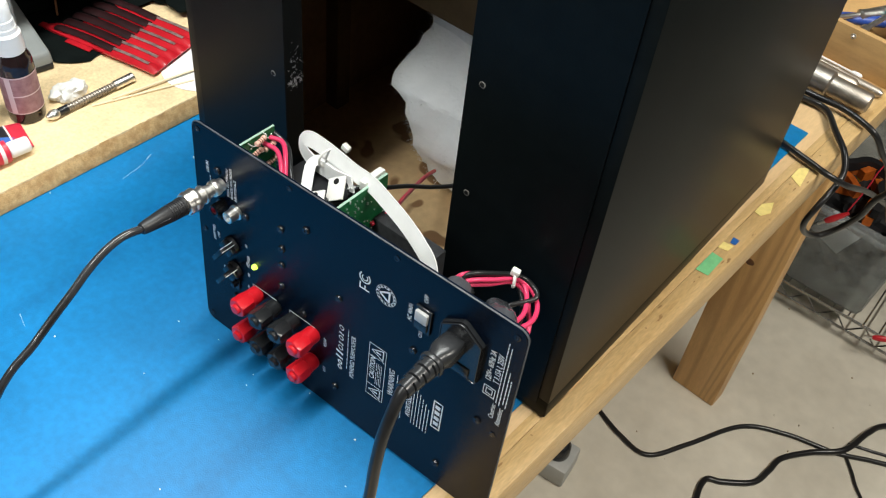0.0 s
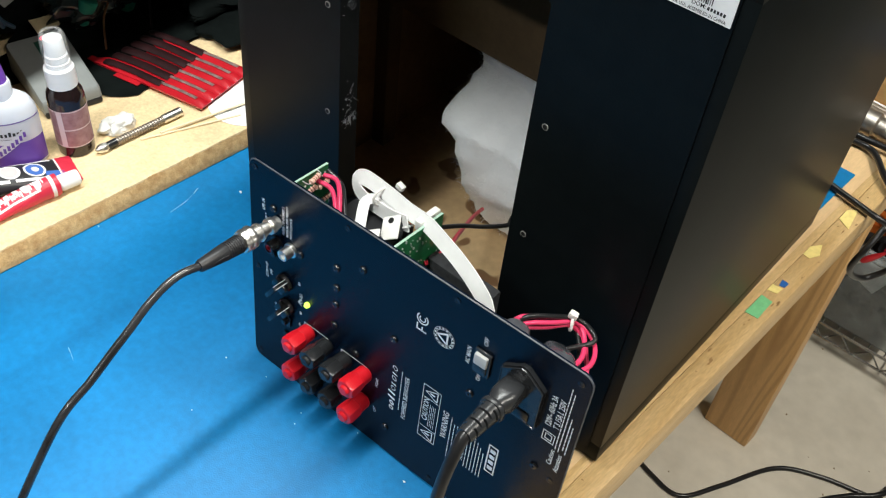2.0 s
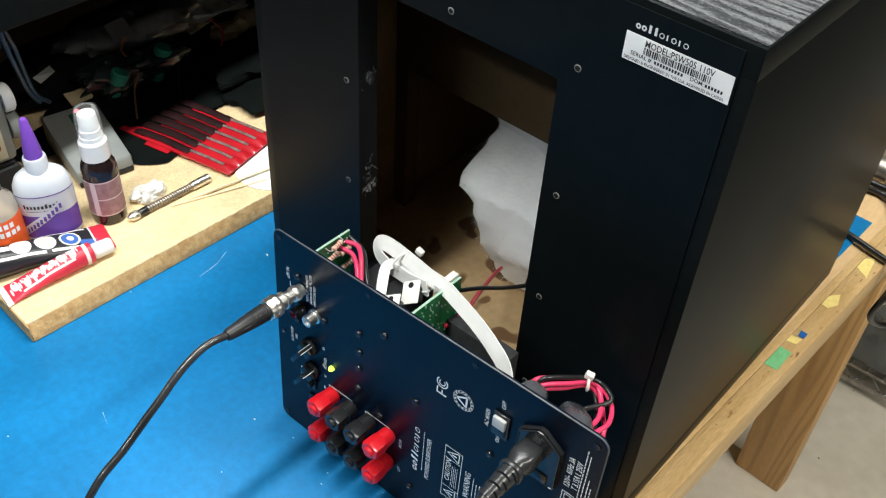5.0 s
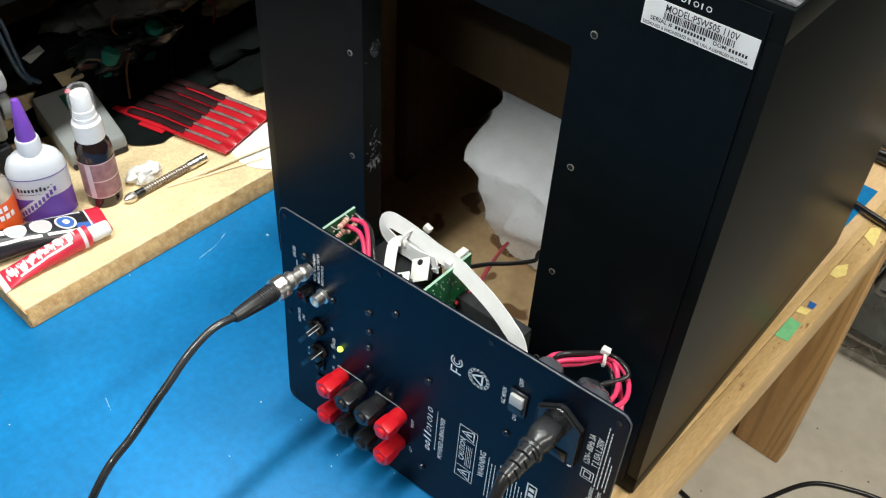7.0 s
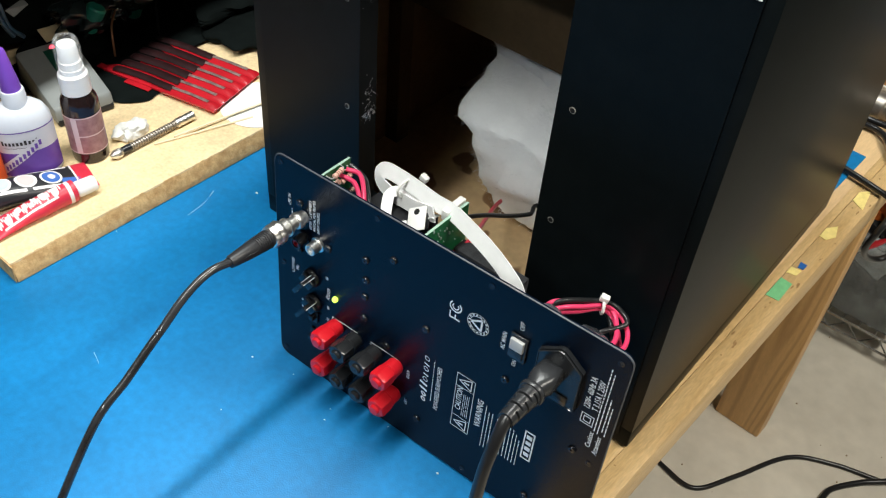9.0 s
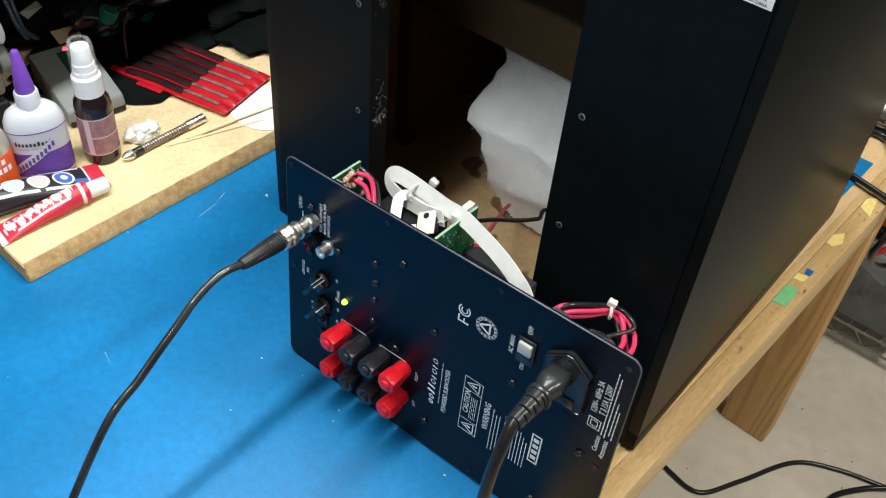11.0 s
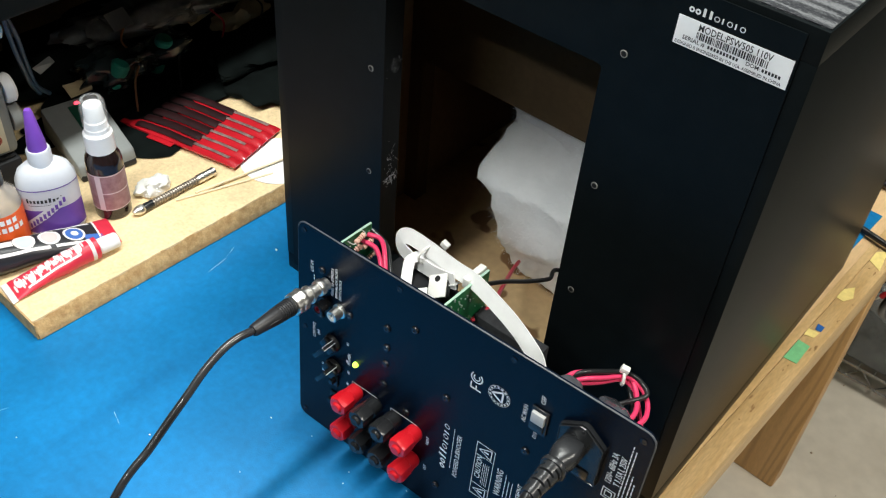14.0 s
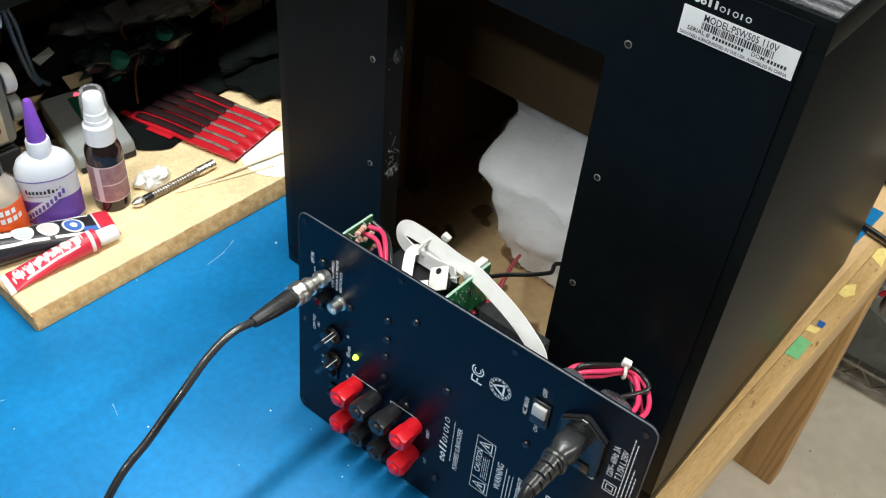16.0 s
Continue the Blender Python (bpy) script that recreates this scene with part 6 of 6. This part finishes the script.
# black cables that hang over the front edge
for pts, r in (
        ([(-0.06, 0.440, 0.0034), (-0.015, 0.427, 0.004), (0.018, 0.419, 0.004), (0.042, 0.416, 0.002), (0.060, 0.433, -0.011), (0.072, 0.50, -0.055), (0.085, 0.60, -0.13), (0.12, 0.75, -0.25)], 0.0031),
        ([(-0.08, 0.505, 0.0034), (-0.031, 0.512, 0.004), (-0.004, 0.511, 0.004), (0.020, 0.480, 0.006), (0.040, 0.458, 0.003), (0.050, 0.443, -0.012), (0.047, 0.412, -0.032), (0.043, 0.410, -0.058), (0.046, 0.425, -0.080), (0.056, 0.445, -0.092), (0.069, 0.455, -0.080), (0.082, 0.448, -0.048), (0.092, 0.435, -0.004), (0.12, 0.44, 0.02), (0.22, 0.52, -0.04)], 0.0033),
        ([(-0.08, 0.526, 0.0034), (-0.024, 0.522, 0.006), (0.012, 0.523, 0.006), (0.048, 0.515, 0.002), (0.064, 0.525, -0.022), (0.076, 0.55, -0.055), (0.10, 0.60, -0.15)], 0.0033)):
    bm = bmesh.new()
    tube(bm, pts, r, seg=12)
    solid("hanging_cable", bm, M_BLACKRUB, "black cable looping over the bench edge", "cable", group="hanging cables")

# ---- floor ----
FZ = -0.8
for pts, r in (
        ([(-0.40, 0.62, FZ + 0.05), (-0.22, 0.62, FZ + 0.02), (-0.151, 0.603, FZ + 0.004), (-0.09, 0.583, FZ + 0.004), (-0.032, 0.582, FZ + 0.004), (0.01, 0.65, FZ + 0.004), (0.062, 0.748, FZ + 0.004), (0.13, 0.79, FZ + 0.004), (0.215, 0.817, FZ + 0.004), (0.291, 0.857, FZ + 0.004), (0.5, 0.95, FZ + 0.004), (0.9, 1.0, FZ + 0.004)], 0.0042),
        ([(0.11, 0.50, FZ + 0.004), (0.075, 0.56, FZ + 0.004), (0.066, 0.608, FZ + 0.004), (0.090, 0.625, FZ + 0.004), (0.130, 0.660, FZ + 0.005), (0.140, 0.700, FZ + 0.005), (0.146, 0.738, FZ + 0.005), (0.18, 0.785, FZ + 0.006), (0.222, 0.826, FZ + 0.012), (0.240, 0.89, FZ + 0.012), (0.261, 0.935, FZ + 0.006), (0.34, 1.0, FZ + 0.005), (0.6, 1.02, FZ + 0.005)], 0.0052),
        ([(0.225, 0.828, FZ + 0.003), (0.25, 0.80, FZ + 0.003), (0.275, 0.77, FZ + 0.003), (0.34, 0.72, FZ + 0.003), (0.5, 0.70, FZ + 0.003)], 0.0028),
        ([(0.222, 0.85, FZ + 0.003), (0.26, 0.865, FZ + 0.003), (0.30, 0.875, FZ + 0.003), (0.36, 0.84, FZ + 0.003), (0.42, 0.75, FZ + 0.003)], 0.0028)):
    bm = bmesh.new()
    tube(bm, pts, r, seg=12)
    solid("floor_cable", bm, M_BLACKRUB, "black cable trailing over the concrete floor", "cable", group="cables on the floor")
ps = thing("power_strip", "grey power strip with black plugs on the floor", "power strip", pose(-0.185, 0.448, FZ, 0, 0, 8))
part("case", boxes((-0.16, -0.030, 0.0, 0.075, 0.030, 0.045), bevel=0.004), material("pale_grey_case", (0.42, 0.43, 0.42), 0.45, vary=0.06), ps)
for k in range(3):
    bm = bmesh.new()
    lathe(bm, [(0.019, 0.0455), (0.020, 0.05), (0.019, 0.068), (0.014, 0.074), (0.006, 0.076)], seg=24, m=pose(0.045 - 0.052 * k, 0.0, 0))
    part("plug", bm, M_KBODY, ps, "round black plug")

# crumbs of dirt on the floor
bm = bmesh.new()
for k in range(36):
    x, y = (R.gauss(0.24, 0.12), R.gauss(0.95, 0.14)) if k % 2 else (R.uniform(-0.2, 0.6), R.uniform(0.4, 1.1))
    r = R.uniform(0.0008, 0.0024)
    bmesh.ops.create_icosphere(bm, subdivisions=1, radius=r, matrix=pose(x, y, FZ + r * 0.5, 40 * k, 25 * k, 0))
solid("floor_dirt", bm, material("brown_dirt", (0.38, 0.31, 0.22), 0.9, vary=0.3), "small crumbs of brown dirt on the floor", "dirt", kind="stuff")

# wire rack with a clear bin
M_CHROME = material("dull_chrome", (0.55, 0.55, 0.53), 0.25, metal=1.0, vary=0.1)
RM = pose(-0.16, 1.066, 0, 0, 0, 0.8)
SZ = -0.74
rack = thing("wire_rack", "chrome wire shelving rack standing on the floor", "shelf rack", RM)
for x in (0.0, 0.9):
    for y in (0.0, 0.40):
        bm = bmesh.new()
        lathe(bm, [(0.0125, FZ), (0.0125, 0.9)], seg=18, m=pose(x, y, 0))
        part("post", bm, M_CHROME, rack)
for sz in (SZ,):
    for y in (0.0, 0.40):
        for dz in (0.0, -0.032):
            bm = bmesh.new()
            tube(bm, [(0, y, sz + dz), (0.45, y, sz + dz), (0.9, y, sz + dz)], 0.003, n=2, seg=8)
            part("rail", bm, M_CHROME, rack)
        bm = bmesh.new()
        tube(bm, [(0.03 * k, y, sz - (0.032 if k % 2 else 0.0)) for k in range(31)], 0.0022, n=0, seg=6)
        part("truss_wire", bm, M_CHROME, rack)
    for k in range(29):
        bm = bmesh.new()
        tube(bm, [(0.015 + 0.031 * k, -0.002, sz + 0.004), (0.015 + 0.031 * k, 0.402, sz + 0.004)], 0.0018, n=1, seg=6)
        part("shelf_wire", bm, M_CHROME, rack)
M_BIN = material("cloudy_clear_bin", (0.62, 0.66, 0.68), 0.22, vary=0.15, trans=0.8, ior=1.15)
bin_ = thing("storage_bin", "cloudy clear plastic storage bin on the wire rack", "bin", pose(-0.183, 1.072, SZ + 0.0065, 0, 0, 0))
bm = bmesh.new()
box(bm, 0.0, 0.0, 0.0, 0.30, 0.34, 0.20, bevel=0.012)
for v in bm.verts:
    f = v.co.z / 0.20
    v.co.x += (v.co.x - 0.15) * 0.10 * f
    v.co.y += (v.co.y - 0.17) * 0.08 * f
bmesh.ops.delete(bm, geom=[f for f in bm.faces if all(v.co.z > 0.199 for v in f.verts)], context="FACES")
r_ = bmesh.ops.solidify(bm, geom=list(bm.faces), thickness=0.0025)
part("tub", bm, M_BIN, bin_)
bm = bmesh.new()
tube(bm, [(-0.018, -0.016, 0.2), (0.15, -0.017, 0.2), (0.318, -0.016, 0.2), (0.319, 0.17, 0.2), (0.318, 0.356, 0.2), (0.15, 0.357, 0.2), (-0.018, 0.356, 0.2), (-0.019, 0.17, 0.2), (-0.018, -0.016, 0.2)], 0.006, n=3, seg=8)
part("rim", bm, M_BIN, bin_)
solid("parts_card", boxes((-0.034, -0.0006, -0.030, 0.034, 0.0006, 0.030), bevel=0.0004), M_LABEL, "pale card standing against the wall of the clear bin", "card", m=pose(0.008, 1.088, -0.590, -8, 24, 4))
crumple("dark_cloth_bundle", "dark bundled cloth in the clear bin", "cloth", M_SINK, (-0.02, 1.235, SZ + 0.012), (0.125, 0.125, 0.080), 12, 0.5, 30, sub=5)
M_ORNG = material("orange_plastic", (0.65, 0.16, 0.02), 0.4, color2=(0.30, 0.06, 0.01), scale=40)
M_YEL = material("yellow_plastic", (0.8, 0.48, 0.03), 0.4, vary=0.1)
for k in range(7):
    x, y, z = -0.06 + 0.034 * k, 1.20 + 0.05 * (k % 3), -0.60 + 0.012 * (k % 2)
    m = pose(x, y, z, 0, 0, 30 * k)
    t_ = thing("plastic_clamp", "%s plastic clamp heaped in the bin" % ("yellow" if k % 3 == 2 else "orange"), "clamp", m, group="clamps in the bin")
    bm = bmesh.new()
    sweep(bm, [(-0.06, 0, 0.012), (-0.02, 0.012, 0.014), (0.02, 0.008, 0.014), (0.06, 0.03, 0.012)], [(0.008, -0.010), (0.008, 0.010), (-0.008, 0.010), (-0.008, -0.010)], n=5)
    part("upper_jaw", bm, M_YEL if k % 3 == 2 else M_ORNG, t_)
    bm = bmesh.new()
    sweep(bm, [(-0.06, -0.004, 0.034), (-0.02, 0.0, 0.036), (0.02, 0.016, 0.035), (0.06, -0.012, 0.033)], [(0.007, -0.010), (0.007, 0.010), (-0.007, 0.010), (-0.007, -0.010)], n=5)
    part("lower_jaw", bm, M_SINK if k % 2 else M_ORNG, t_)

# red spring clips with leads
M_CLIP = material("red_clip_boot", (0.55, 0.02, 0.03), 0.35, vary=0.1)
for m, pts in ((pose(0.000, 1.045, -0.528, 0, -48, 20), [(0.012, 1.048, -0.505), (0.020, 1.052, -0.455), (0.028, 1.07, -0.40), (0.06, 1.12, -0.45), (0.09, 1.18, -0.56)]),
               (pose(0.176, 1.055, SZ + 0.012, 0, -8, 25), [(0.198, 1.066, SZ + 0.015), (0.23, 1.08, SZ + 0.016), (0.27, 1.12, SZ + 0.012), (0.30, 1.20, SZ + 0.010)])):
    cl = thing("spring_clip", "red rubber-booted spring clip on a thin lead", "clip", m, group="red spring clips")
    bm = bmesh.new()
    lathe(bm, [(0.0030, -0.020), (0.0058, -0.016), (0.0066, -0.004), (0.0052, 0.012), (0.0030, 0.024)], seg=18, m=pose(0, 0, 0, 0, 90, 0), squash=0.75)
    part("boot", bm, M_CLIP, cl)
    bm = boxes((-0.034, -0.0022, 0.0006, -0.018, 0.0022, 0.0018), (-0.034, -0.0022, -0.0018, -0.018, 0.0022, -0.0006), bevel=0.0003)
    part("jaw", bm, M_NICKEL, cl)
    bm = bmesh.new()
    tube(bm, pts, 0.0013, seg=8)
    part("lead", bm, M_RED, cl, m=m.inverted())
